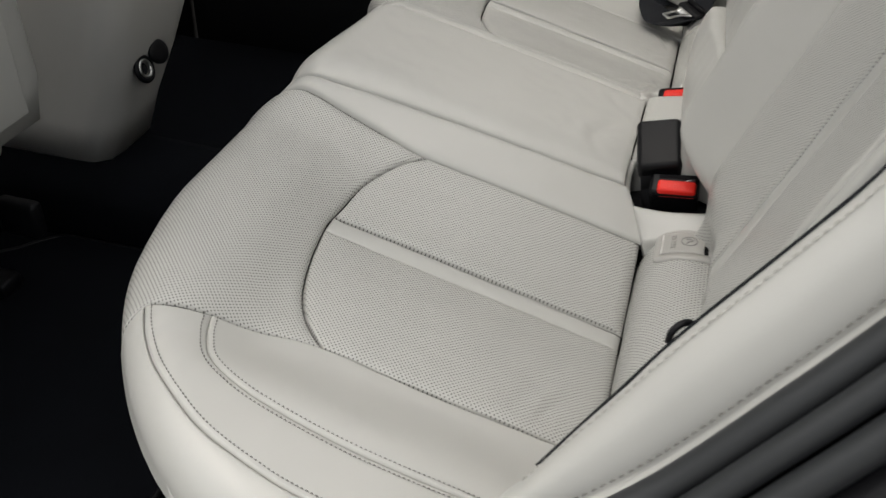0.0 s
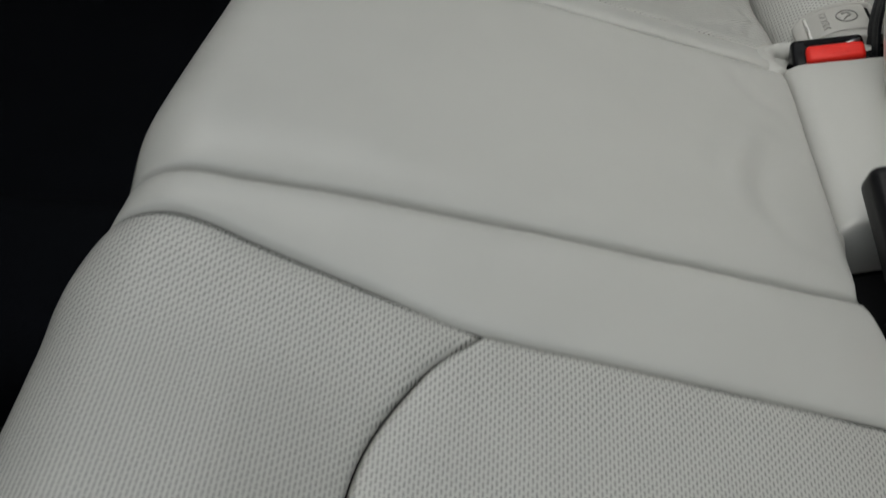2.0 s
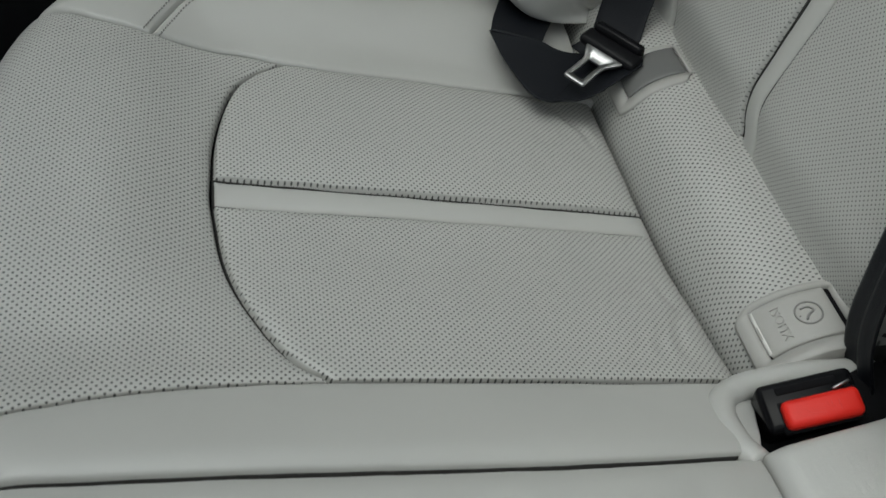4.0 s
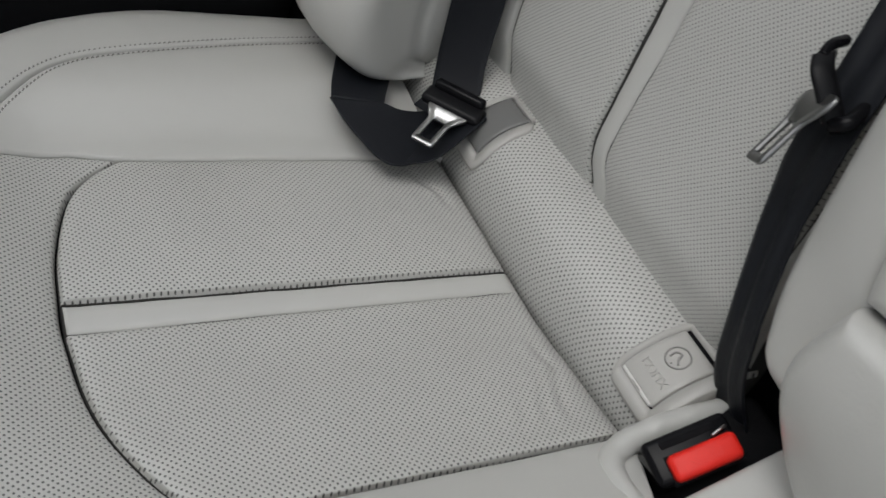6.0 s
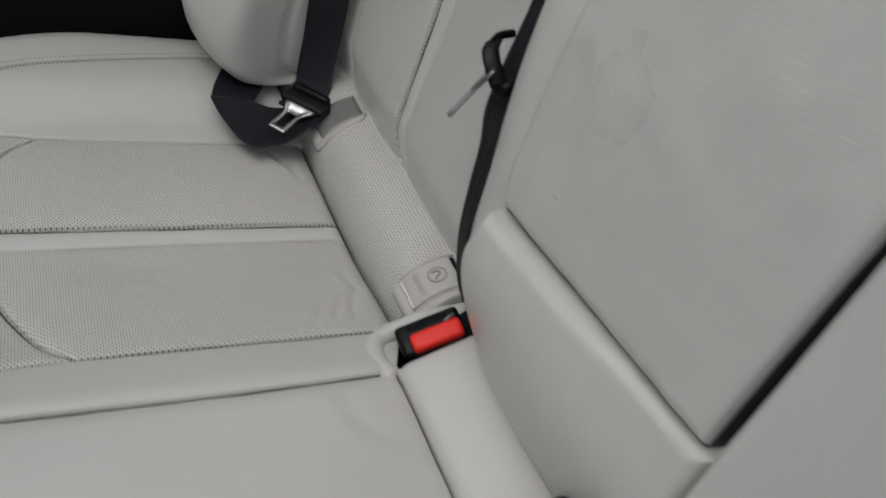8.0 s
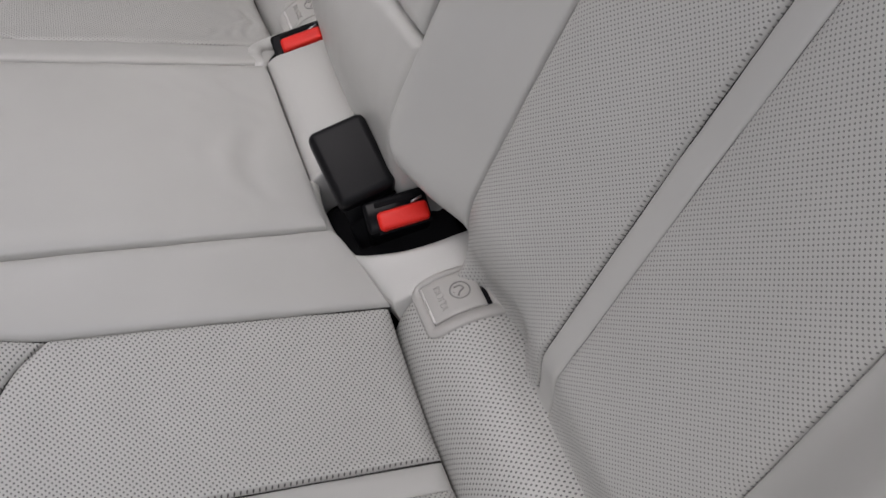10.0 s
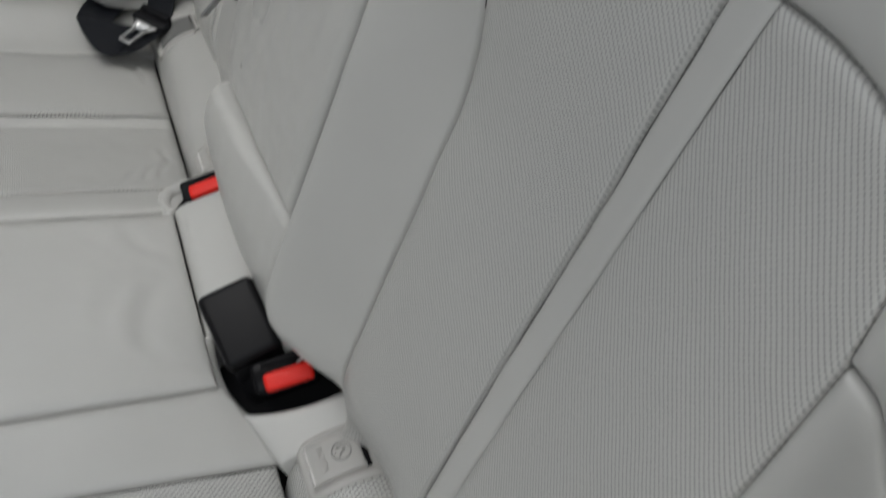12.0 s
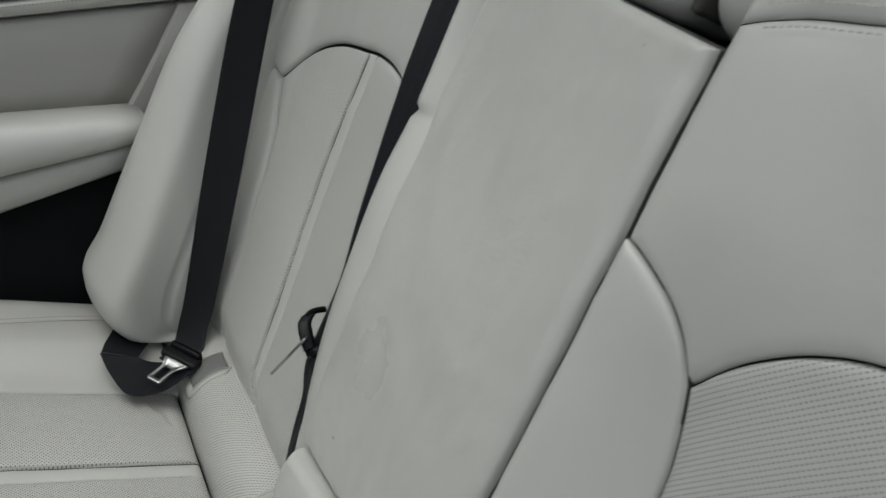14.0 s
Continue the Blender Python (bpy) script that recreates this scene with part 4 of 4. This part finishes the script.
def buckle_upright(x, y, z, turn):
    ob = thing("seat_belt_buckle", (x, y, z - 0.05), "black seat belt buckle with red button in leather pocket", "buckle", "rear seat buckles")
    m = pose(x, y, z, *turn)
    part("housing", moved(box((0.057, 0.030, 0.078), 0.0045, 4, (0.000, 0.002, -0.0415)), m), GLOSS, ob)
    button = part("release_button", moved(box((0.045, 0.0170, 0.016), 0.0040, 4, (0.004, -0.0055, -0.0035)), m), RED, ob, "glossy red release button")
    part("button_lettering", moved(lettering("PRESS", 0.0085, 0.0003), m @ pose(0.004, -0.0055, 0.0045, 0, 0, 180)), RED, button, "small raised word on the button")
    part("button_gap", moved(box((0.0475, 0.0195, 0.004), 0.0012, 2, (0.004, -0.0055, -0.0042)), m), DARK, ob)
    part("slot_plate", moved(box((0.011, 0.0016, 0.0034), 0.0005, 1, (0.019, 0.0060, -0.0012), (0, 0, 14)), m), STEEL, ob, "thin steel edge in the slot")
    part("slot", moved(box((0.036, 0.0052, 0.003), 0.0012, 2, (0.000, 0.0105, -0.0032)), m), DARK, ob)
    return ob


buckle_upright(0.005, 0.129, 0.400, (14, -14, -3))
buckle_upright(0.021, -0.163, 0.417, (28, -8, -3))
block = thing("seat_belt_buckle", (0.0, -0.10, 0.36), "black plastic centre belt buckle lying on its side", "buckle", "rear seat buckles")
bm_block = pose(-0.002, -0.112, 0.429, 25, -13, 4)
part("housing", moved(box((0.054, 0.074, 0.030), 0.0075, 5, (0, 0.004, 0)), bm_block), BLACK, block)
neck = []
for y, z, w, h in ((-0.026, -0.004, 0.021, 0.010), (-0.036, -0.010, 0.021, 0.011), (-0.046, -0.022, 0.022, 0.012), (-0.052, -0.038, 0.022, 0.012), (-0.054, -0.058, 0.021, 0.011)):
    lean = (z + 0.004) / 0.054
    neck.append([tuple(bm_block @ Vector((-0.003 + w * math.copysign(abs(math.cos(a)) ** 0.6, math.cos(a)), y + h * math.sin(a) * (0.35 - 0.65 * lean), z + h * math.sin(a) * (1 + lean)))) for a in np.linspace(0, 2 * math.pi, 28, endpoint=False)])
part("stalk", loft(neck), BLACK, block, "curved black stalk running down into the pocket")
for at, size in (((0.025, 0.132, 0.352), (0.11, 0.050, 0.05)), ((0.025, -0.140, 0.345), (0.125, 0.110, 0.05))):
    part("pocket_lining", box(size, 0.006, 2, at, (0, -19, 0)), DARK, bench)


# ---- child seat anchor covers ----
def ring_mesh(radius, wire, n=40, k=8):
    rings = []
    for t in np.linspace(0, 2 * math.pi, n + 1):
        rings.append([((radius + wire * math.cos(a)) * math.cos(t), (radius + wire * math.cos(a)) * math.sin(t), wire * math.sin(a)) for a in np.linspace(0, 2 * math.pi, k, endpoint=False)])
    v, f = loft(rings, True, False)
    bm = bmesh.new()
    vs = [bm.verts.new(q) for q in v]
    for q in f:
        bm.faces.new([vs[i] for i in q])
    return bm


def on_roll(x, y, h):
    """A place on the roll behind the cushion, a height above its skin."""
    v = np.linspace(0, 1, 201)
    q = bezier(v, (-0.011, 0.318), (-0.006, 0.384), (0.030, 0.394), (0.085, 0.385))
    w = float(np.interp(x - (0.006 if y > 0 else 0.008), q[:, 0], v))
    return roll_surface(np.array([[[y, w * 0.09]]]), np.array([[h + 0.0040]]))[0, 0]


def rounded(x0, x1, y0, y1, r, n=7, m=7):
    """The outline of a rectangle with round corners, always with equally many points."""
    pts = []
    for cx, cy, a0, ex, ey in ((x0 + r, y0 + r, 180, x1 - r, y0), (x1 - r, y0 + r, 270, x1, y1 - r), (x1 - r, y1 - r, 0, x0 + r, y1), (x0 + r, y1 - r, 90, x0, y0 + r)):
        for a in np.radians(np.linspace(a0, a0 + 90, n)):
            pts.append((cx + r * math.cos(a), cy + r * math.sin(a)))
        bx, by = pts[-1]
        pts += [(bx + (ex - bx) * k, by + (ey - by) * k) for k in np.linspace(0, 1, m + 2)[1:-1]]
    return np.array(pts)


def skin_on_roll(rows):
    return loft([[tuple(on_roll(x, y, h)) for x, y in pts] for pts, h in rows], True, False)


def anchor_cover(x0, y0, y1, label, lid=None, depth=0.061, worn=True):
    """A cover sunk into the roll: a thin bezel round a hinged flap with a dark slot behind it."""
    ob = thing("anchor_cover", (x0 + 0.03, (y0 + y1) / 2, 0.37), label, "anchor cover", "child seat anchor covers")
    x1 = x0 + depth
    fx0, fx1, fy0, fy1 = x0 + 0.0075, x0 + 0.050, y0 + 0.0115, y1 - 0.0065
    outer, lipped = rounded(x0, x1, y0, y1, 0.010), rounded(x0 + 0.001, x1 - 0.001, y0 + 0.001, y1 - 0.001, 0.009)
    hole = rounded(fx0 - 0.0010, fx1 + 0.0055, fy0 - 0.0012, fy1 + 0.0008, 0.0012)
    part("frame", skin_on_roll([(outer, -0.010), (outer, 0.0004), (lipped, 0.0012), (hole, 0.0013), (hole, -0.004)]), COVER, ob)
    middle = np.array([(fx0 + fx1) / 2, (fy0 + fy1) / 2])
    face = rounded(fx0, fx1, fy0, fy1, 0.0012)
    # Near-black sheet gives the gap and slot their shade.
    part("well", skin_on_roll([(hole, -0.0022)] + [(middle + (hole - middle) * k, -0.0022) for k in (0.6, 0.2, 0.02)]), DARK, ob, "dark sheet for the shade in the gap round the flap")
    rings = [(face, -0.002), (face, 0.0012), (middle + (face - middle) * 0.965, 0.0018)] + [(middle + (face - middle) * k, 0.0018) for k in (0.8, 0.6, 0.4, 0.2, 0.02)]
    flap = part("flap", skin_on_roll(rings), lid or COVER, ob)
    if worn:
        edge = rounded(fx0 - 0.0004, fx0 + 0.0011, fy0 + 0.002, fy1 - 0.001, 0.0005)
        part("worn_edge", skin_on_roll([(edge, 0.0010), (edge, 0.0020), (edge.mean(0) + (edge - edge.mean(0)) * 0.3, 0.0022)]), PALE, flap, "pale worn front edge")
    if lid:
        return ob

    def seat_at(x, y):
        a, b = Vector(on_roll(x - 0.004, y, 0.0018)), Vector(on_roll(x + 0.004, y, 0.0018))
        up = (b - a).normalized()
        right = Vector((0, -1, 0))
        m = Matrix((right, up, right.cross(up))).transposed().to_4x4()
        m.translation = on_roll(x, y, 0.0020)
        return m

    yc = (fy0 + fy1) / 2
    part("lettering", moved(lettering("ISOFIX", 0.0088, 0.0006), seat_at(fx0 + 0.0105, yc)), COVER, flap, "raised word on the flap")
    disc = seat_at(fx0 + 0.0265, yc + 0.001)
    part("emblem_ring", moved(ring_mesh(0.0085, 0.0007), disc), EMBOSSED, flap)
    arc = tube([(-0.004, -0.004, 0), (-0.0045, 0.001, 0), (-0.001, 0.0035, 0), (0.0015, -0.0005, 0), (0.005, -0.003, 0)], 0.0009, 6, 20)
    part("emblem_seat", ([tuple(disc @ Vector(v)) for v in arc[0]], arc[1]), EMBOSSED, flap)
    return ob


anchor_cover(0.006, 0.1665, 0.2215, "light grey plastic child seat anchor cover set in the leather")
# The belt's shade on this lid is put into its colour.
anchor_cover(0.003, 0.4430, 0.4960, "grey plastic anchor cover half hidden under the belt", lid=SHADED_COVER, depth=0.052, worn=False)
anchor_cover(0.003, -0.5600, -0.5060, "grey plastic anchor cover beside the bolster by the doorway", lid=COVER, depth=0.052, worn=False)
anchor_cover(0.0160, -0.2760, -0.2180, "light grey plastic child seat anchor cover set in the leather", depth=0.070)


# ---- seat belts ----
def aimed(center, plate, axis):
    """A pose whose -x runs along plate and whose y runs along axis."""
    x = -Vector(plate).normalized()
    y = Vector(axis)
    y = (y - x * y.dot(x)).normalized()
    z = x.cross(y)
    m = Matrix((x, y, z)).transposed().to_4x4()
    m.translation = center
    return m


def slotted_plate(bm):
    """A steel tongue along -x: a blade with a slot, widening to its root."""
    outer, slot = rounded(-0.053, -0.002, -0.0105, 0.0105, 0.0030), rounded(-0.0475, -0.0235, -0.0058, 0.0058, 0.0015)
    outer[:, 1] *= 1 + 0.85 * soft((outer[:, 0] + 0.026) / 0.018)
    inner = outer.mean(0) + (outer - outer.mean(0)) * 0.965
    rings = [[bm.verts.new((x, y, z)) for x, y in pts] for pts, z in ((outer, -0.0008), (outer, 0.0008), (inner, 0.0014), (slot, 0.0014), (slot, -0.0014), (inner, -0.0014))]
    for a, b in zip(rings, rings[1:] + rings[:1]):
        for k in range(len(a)):
            bm.faces.new((a[k], a[(k + 1) % len(a)], b[(k + 1) % len(a)], b[k]))
    bmesh.ops.recalc_face_normals(bm, faces=bm.faces)
    return bm


belt = thing("seat_belt", (0.0, 0.56, 0.36), "black seat belt hanging by the bolster, looped on the cushion", "seat belt", "rear seat belts")
part("shoulder_webbing", strap([(0.195, 0.590, 1.05), (0.132, 0.575, 0.84), (0.084, 0.560, 0.64), (0.044, 0.552, 0.46), (0.026, 0.540, 0.405), (0.012, 0.522, 0.380), (-0.012, 0.510, 0.372)], [(1, 0.5, -0.3)] * 3 + [(1, 0.25, -0.3), (1, -0.3, -0.1), (0.7, -0.8, 0), (0.5, -0.9, 0)]), WEBBING, belt)
def on_seat(rows):
    """Points lying a given height over the cushion's slope."""
    return [(x, y, 0.35 - 0.25 * x + h) for x, y, h in rows]


part("lap_webbing", ribbon(on_seat([(-0.020, 0.700, 0.008), (-0.056, 0.639, 0.010), (-0.082, 0.579, 0.013), (-0.093, 0.547, 0.013)]),
                           on_seat([(0.022, 0.655, 0.008), (-0.018, 0.595, 0.010), (-0.036, 0.561, 0.013), (-0.050, 0.531, 0.017)])), WEBBING, belt)
part("lap_webbing_fold", ribbon(on_seat([(-0.050, 0.531, 0.018), (-0.036, 0.522, 0.017), (-0.016, 0.520, 0.018), (0.004, 0.528, 0.022), (0.022, 0.538, 0.030)]),
                                on_seat([(-0.094, 0.548, 0.012), (-0.088, 0.508, 0.008), (-0.072, 0.463, 0.006), (-0.040, 0.464, 0.008), (0.004, 0.496, 0.014)])), WEBBING, belt)
part("webbing_end", ribbon(on_seat([(-0.050, 0.476, 0.006), (-0.016, 0.492, 0.020), (0.030, 0.515, 0.042)]), on_seat([(-0.064, 0.463, 0.005), (-0.030, 0.456, 0.016), (0.022, 0.474, 0.044)])), WEBBING, belt)
tm = aimed((0.002, 0.499, 0.389), (-0.053, -0.039, -0.006), (-0.022, 0.047, 0.006))
grip = part("tongue", moved(box((0.019, 0.058, 0.010), 0.0048, 4), tm), BLACK, belt)
part("webbing_guide", moved(box((0.010, 0.050, 0.018), 0.004, 3, (0.010, 0, 0.002)), tm), GLOSS, grip)
part("tongue_plate", moved(slotted_plate(bmesh.new()), tm), STEEL, belt, "steel tongue plate with a slot")
cbelt = thing("seat_belt", (0.10, 0.235, 0.40), "black centre seat belt hanging in the gap beside the armrest", "seat belt", "rear seat belts")
part("shoulder_webbing", strap([(0.262, 0.252, 1.00), (0.216, 0.243, 0.88), (0.183, 0.236, 0.79), (0.150, 0.226, 0.70), (0.127, 0.216, 0.64), (0.087, 0.201, 0.570), (0.078, 0.198, 0.524), (0.062, 0.184, 0.492), (0.048, 0.169, 0.457), (0.047, 0.160, 0.412), (0.056, 0.146, 0.368)],
                               [(0.30, -1, 0), (0.35, -1, 0), (0.40, -0.92, 0), (0.45, -0.9, -0.05), (0.55, -0.82, -0.1), (0.42, -0.80, 0.10), (0.10, -0.80, 0.38), (-0.12, -0.76, 0.52), (-0.18, -0.74, 0.55), (-0.18, -0.74, 0.50), (-0.1, -0.8, 0.4)], 0.035, 0.0016, 90, 0.0016), WEBBING, cbelt)
cm = aimed((0.083, 0.209, 0.593), (-0.040, -0.005, -0.034), (0.24, 0.74, -0.53))
part("tongue_plate", moved(slotted_plate(bmesh.new()), cm), DULL_STEEL, cbelt, "dull steel tongue plate with a slot")
bar = spline([(0.0874, 0.2247, 0.6061), (0.0806, 0.2160, 0.6025), (0.0793, 0.2044, 0.5931), (0.0810, 0.1959, 0.5823)], 20)
across, facing = np.array((0.945, -0.280, 0.171)), np.array((-0.625, -0.562, 0.542))
rings = [[tuple(p + across * 0.0068 * math.copysign(abs(math.cos(a)) ** 0.6, math.cos(a)) + facing * 0.0036 * math.sin(a)) for a in np.linspace(0, 2 * math.pi, 20, endpoint=False)] for p in bar]
grip = part("tongue", loft(rings), BLACK, cbelt, "black moulded grip of the tongue")
part("tongue_loop", tube([(0.0787, 0.1954, 0.5808), (0.0843, 0.1897, 0.5853), (0.0991, 0.1943, 0.5874), (0.1120, 0.2029, 0.5866)], 0.0050, 12, 28), GLOSS, grip, "glossy black loop holding the webbing")
part("tongue_loop", tube([(0.0842, 0.2223, 0.6053), (0.0933, 0.2271, 0.6079), (0.1067, 0.2308, 0.6058)], 0.0034, 12, 24), GLOSS, grip)

# ---- right door ----
door = thing("rear_door", (-0.3, 0.76, 0.20), "closed rear door with light grey card, armrest and dark lower part", "car door")


def door_z(x, z):
    """The lines of the door card fan out towards the front of the car."""
    slope = float(np.interp(z, [0.50, 0.54, 0.585, 0.65, 0.70, 0.78, 0.95], [0.27, 0.27, 0.18, 0.0, 0.03, 0.07, 0.07]))
    return z + slope * min(max(x + 0.10, -0.5), 0.3)


def door_band(name, profile, mat, start=lambda z: -1.15, end=lambda z: 0.045 + 0.45 * (z - 0.60), n=24, label=""):
    """A band of the door card: a profile of (y, z) drawn along the car between two slanting ends."""
    rings = []
    for t in np.linspace(0, 1, n + 1):
        ring = []
        for y, z in profile:
            x = start(z) + (end(z) - start(z)) * t
            ring.append((x, y, door_z(x, z)))
        rings.append(ring)
    return part(name, loft(rings), mat, door, label)


def insert_end(z):
    return 0.000 + 0.56 * (z - 0.655)


door_band("lower_card", [(0.80, 0.06), (0.762, 0.06), (0.758, 0.30), (0.755, 0.533), (0.80, 0.533)], DARK, label="dark lower door card")
door_band("pocket_band", [(0.80, 0.535), (0.742, 0.536), (0.732, 0.543), (0.726, 0.560), (0.724, 0.577), (0.729, 0.583), (0.80, 0.584)], LEATHER, end=lambda z: 0.02 + 0.3 * (z - 0.6))
door_band("armrest", [(0.80, 0.586), (0.726, 0.587), (0.712, 0.592), (0.703, 0.603), (0.700, 0.618), (0.704, 0.634), (0.718, 0.646), (0.745, 0.652), (0.80, 0.652)], LEATHER, end=lambda z: 0.03 - 1.2 * abs(z - 0.63), label="padded leather door armrest")
door_band("insert", [(0.80, 0.648), (0.756, 0.650), (0.750, 0.680), (0.748, 0.730), (0.750, 0.772), (0.754, 0.777), (0.80, 0.778)], DOOR_TRIM, end=insert_end)
door_band("rear_trim", [(0.80, 0.535), (0.752, 0.536), (0.745, 0.60), (0.744, 0.70), (0.746, 0.777), (0.80, 0.778)], DOOR_TRIM, start=lambda z: insert_end(z) + 0.003, end=lambda z: 0.075 + 0.50 * (z - 0.60))
door_band("upper_trim", [(0.80, 0.781), (0.752, 0.782), (0.742, 0.786), (0.738, 0.797), (0.739, 0.802), (0.80, 0.803)], LEATHER, end=lambda z: 0.075 + 0.50 * (z - 0.60))
door_band("window_ledge", [(0.80, 0.806), (0.742, 0.807), (0.737, 0.812), (0.735, 0.840), (0.738, 0.880), (0.748, 0.930), (0.765, 0.955), (0.80, 0.955)], DOOR_TRIM, end=lambda z: 0.075 + 0.50 * (z - 0.60))
for z in (0.7865, 0.7985):
    q = [(x, 0.7365, door_z(x, z)) for x in np.linspace(-0.6, 0.15, 140)]
    part("stitching", stitches(q, (0, -1, 0.2), radius=0.0005), PIPING, door, "row of grey stitches along the trim")

# ---- centre headrest ----
rest = thing("centre_headrest", (0.30, 0.05, 1.0), "grey leather centre headrest just above the armrest panel", "headrest")
part("pad", box((0.10, 0.262, 0.12), 0.030, 6, (0.306, 0.074, 1.014), (0, 20, 0)), LEATHER, rest)
part("end_roll", box((0.092, 0.082, 0.115), 0.034, 6, (0.308, -0.098, 1.012), (0, 20, 8)), LEATHER, rest, "rounded end of the cover with a folded seam")
# Dark filler that stands for the shade in the cover's fold.
part("fold_shade", box((0.080, 0.010, 0.100), 0.004, 2, (0.310, -0.057, 1.012), (0, 20, 0)), SEAM, rest)
part("stem", box((0.012, 0.012, 0.10), 0.005, 3, (0.335, 0.048, 0.965), (0, 20, 0)), BLACK, rest)

# ---- doorway seal beside the near bolster ----
seal = thing("door_seal", (0.05, -0.80, 0.45), "dark grey rubber door seal along the open doorway", "door seal")
rail = [(-0.080, -0.655, 0.300), (-0.030, -0.643, 0.333), (0.004, -0.636, 0.362), (0.058, -0.622, 0.415), (0.124, -0.607, 0.503), (0.172, -0.595, 0.569), (0.226, -0.584, 0.653), (0.29, -0.578, 0.78), (0.34, -0.574, 0.91)]
rail = [tuple(DOORWAY + OUTWARD * (np.array(p) - DOORWAY)) for p in rail]
for dx, dy, dz, r in ((0.0, 0.0, 0.0, 0.011), (0.004, -0.021, -0.010, 0.010), (0.012, -0.040, -0.024, 0.011)):
    part("seal_bulb", tube([(x + dx, y + dy, z + dz) for x, y, z in rail], r, 12, 60), RUBBER, seal)
pillar = [[(x + dx, y + dy, z + dz) for dx, dy, dz in ((0.020, 0.02, -0.02), (0.016, -0.045, -0.035), (0.05, -0.16, -0.09), (0.35, -0.16, -0.16), (0.35, 0.02, -0.08))] for x, y, z in rail]
tagged(part("rear_pillar", loft(pillar), PAINT), "black painted body panel behind the open doorway", "pillar", kind="structure")

# ---- front of the cabin ----
console = thing("centre_console", (-0.95, 0.04, 0.19), "grey plastic rear end of the centre console with power socket", "console")
sections = []
for z, xb, w, v in ((0.188, -0.883, 0.080, 0.084), (0.26, -0.862, 0.084, 0.100), (0.34, -0.835, 0.090, 0.122), (0.42, -0.81, 0.098, 0.142), (0.50, -0.79, 0.106, 0.156), (0.62, -0.77, 0.112, 0.165), (0.70, -0.78, 0.112, 0.165)):
    corner = [(xb - 0.55, -w), (xb - 0.03, -w), (xb - 0.006, -w + 0.012), (xb, -w + 0.035), (xb, v - 0.035), (xb - 0.006, v - 0.012), (xb - 0.03, v), (xb - 0.55, v)]
    sections.append([(x, 0.064 + q, z) for x, q in corner])
part("body", loft([spline(s, 40, True) for s in sections]), TRIM, console)
socket_m = pose(-0.823, 0.050, 0.343, 0, 70, 0)
socket = part("socket", moved(ring_mesh(0.0135, 0.003, 40, 10), socket_m), STEEL, console, "chrome-rimmed power socket")
part("socket_well", moved(box((0.022, 0.022, 0.02), 0.009, 4, (0, 0, -0.010)), socket_m), DARK, socket)
part("socket_collar", moved(ring_mesh(0.019, 0.0045, 40, 10), socket_m @ pose(0, 0, -0.002)), BLACK, socket)
cap_m = socket_m @ pose(-0.012, 0.040, 0.006, 12, 0, 0)
cap = [[tuple(cap_m @ Vector((r * math.cos(a), r * math.sin(a), z))) for a in np.linspace(0, 2 * math.pi, 28, endpoint=False)] for r, z in ((0.017, -0.004), (0.020, -0.002), (0.020, 0.003), (0.017, 0.005), (0.010, 0.0055))]
part("socket_cap", loft(cap), BLACK, console, "open black rubber socket cap")

seat = thing("front_seat", (-1.1, -0.47, 0.10), "light grey leather front seat seen from behind", "car seat")
shell = []
for z, k, xb in ((0.383, 0.96, -0.830), (0.392, 1.0, -0.805), (0.45, 1.02, -0.797), (0.60, 1.0, -0.80), (0.80, 0.98, -0.75), (1.0, 0.9, -0.70)):
    ring = [(-0.16, -0.24), (-0.16, 0.24), (-0.10, 0.245), (-0.03, 0.24), (-0.004, 0.222), (0.0, 0.19), (-0.004, 0.0), (0.0, -0.19), (-0.004, -0.222), (-0.03, -0.24), (-0.10, -0.245)]
    shell.append([(xb + x, -0.445 + q * k, z) for x, q in ring])
part("backrest", loft([spline(s + s[:1], 60)[:-1] for s in shell]), LEATHER, seat)
part("backrest_pocket", box((0.012, 0.36, 0.28), 0.006, 3, (-0.795, -0.445, 0.56), (0, -2, 0)), LEATHER, seat)
part("cushion", box((0.50, 0.48, 0.14), 0.05, 4, (-1.12, -0.445, 0.37)), LEATHER, seat)
for y in (-0.66, -0.25):
    part("seat_rail", box((0.50, 0.045, 0.03), 0.008, 2, (-1.16, y, 0.10)), BLACK, seat)
    part("rail_bracket", box((0.07, 0.025, 0.06), 0.008, 2, (-0.905, y + 0.045 * (y > -0.4), 0.20)), BLACK, seat)

mat_pts = spline([(-1.02, -0.58), (-1.01, -0.21), (-0.99, -0.165), (-0.945, -0.108), (-0.90, -0.095), (-0.60, -0.095), (-0.53, -0.12), (-0.51, -0.18), (-0.51, -0.62), (-0.55, -0.66), (-0.98, -0.66), (-1.02, -0.58)], 80)[:-1]
mat_ob = thing("floor_mat", (-0.74, -0.40, FLOOR_Z), "dark carpet floor mat with bound edge on the cabin floor", "floor mat")
mid = mat_pts.mean(0)
part("mat", loft([[(*(mid + (p - mid) * k), FLOOR_Z + z) for p in mat_pts] for k, z in ((1.0, 0.001), (1.0, 0.008), (0.985, 0.010))]), CARPET, mat_ob)
part("binding", tube([(*p, FLOOR_Z + 0.007) for p in np.vstack([mat_pts, mat_pts[:1]])], 0.0045, 8, 160), BLACK, mat_ob, "black bound edge")
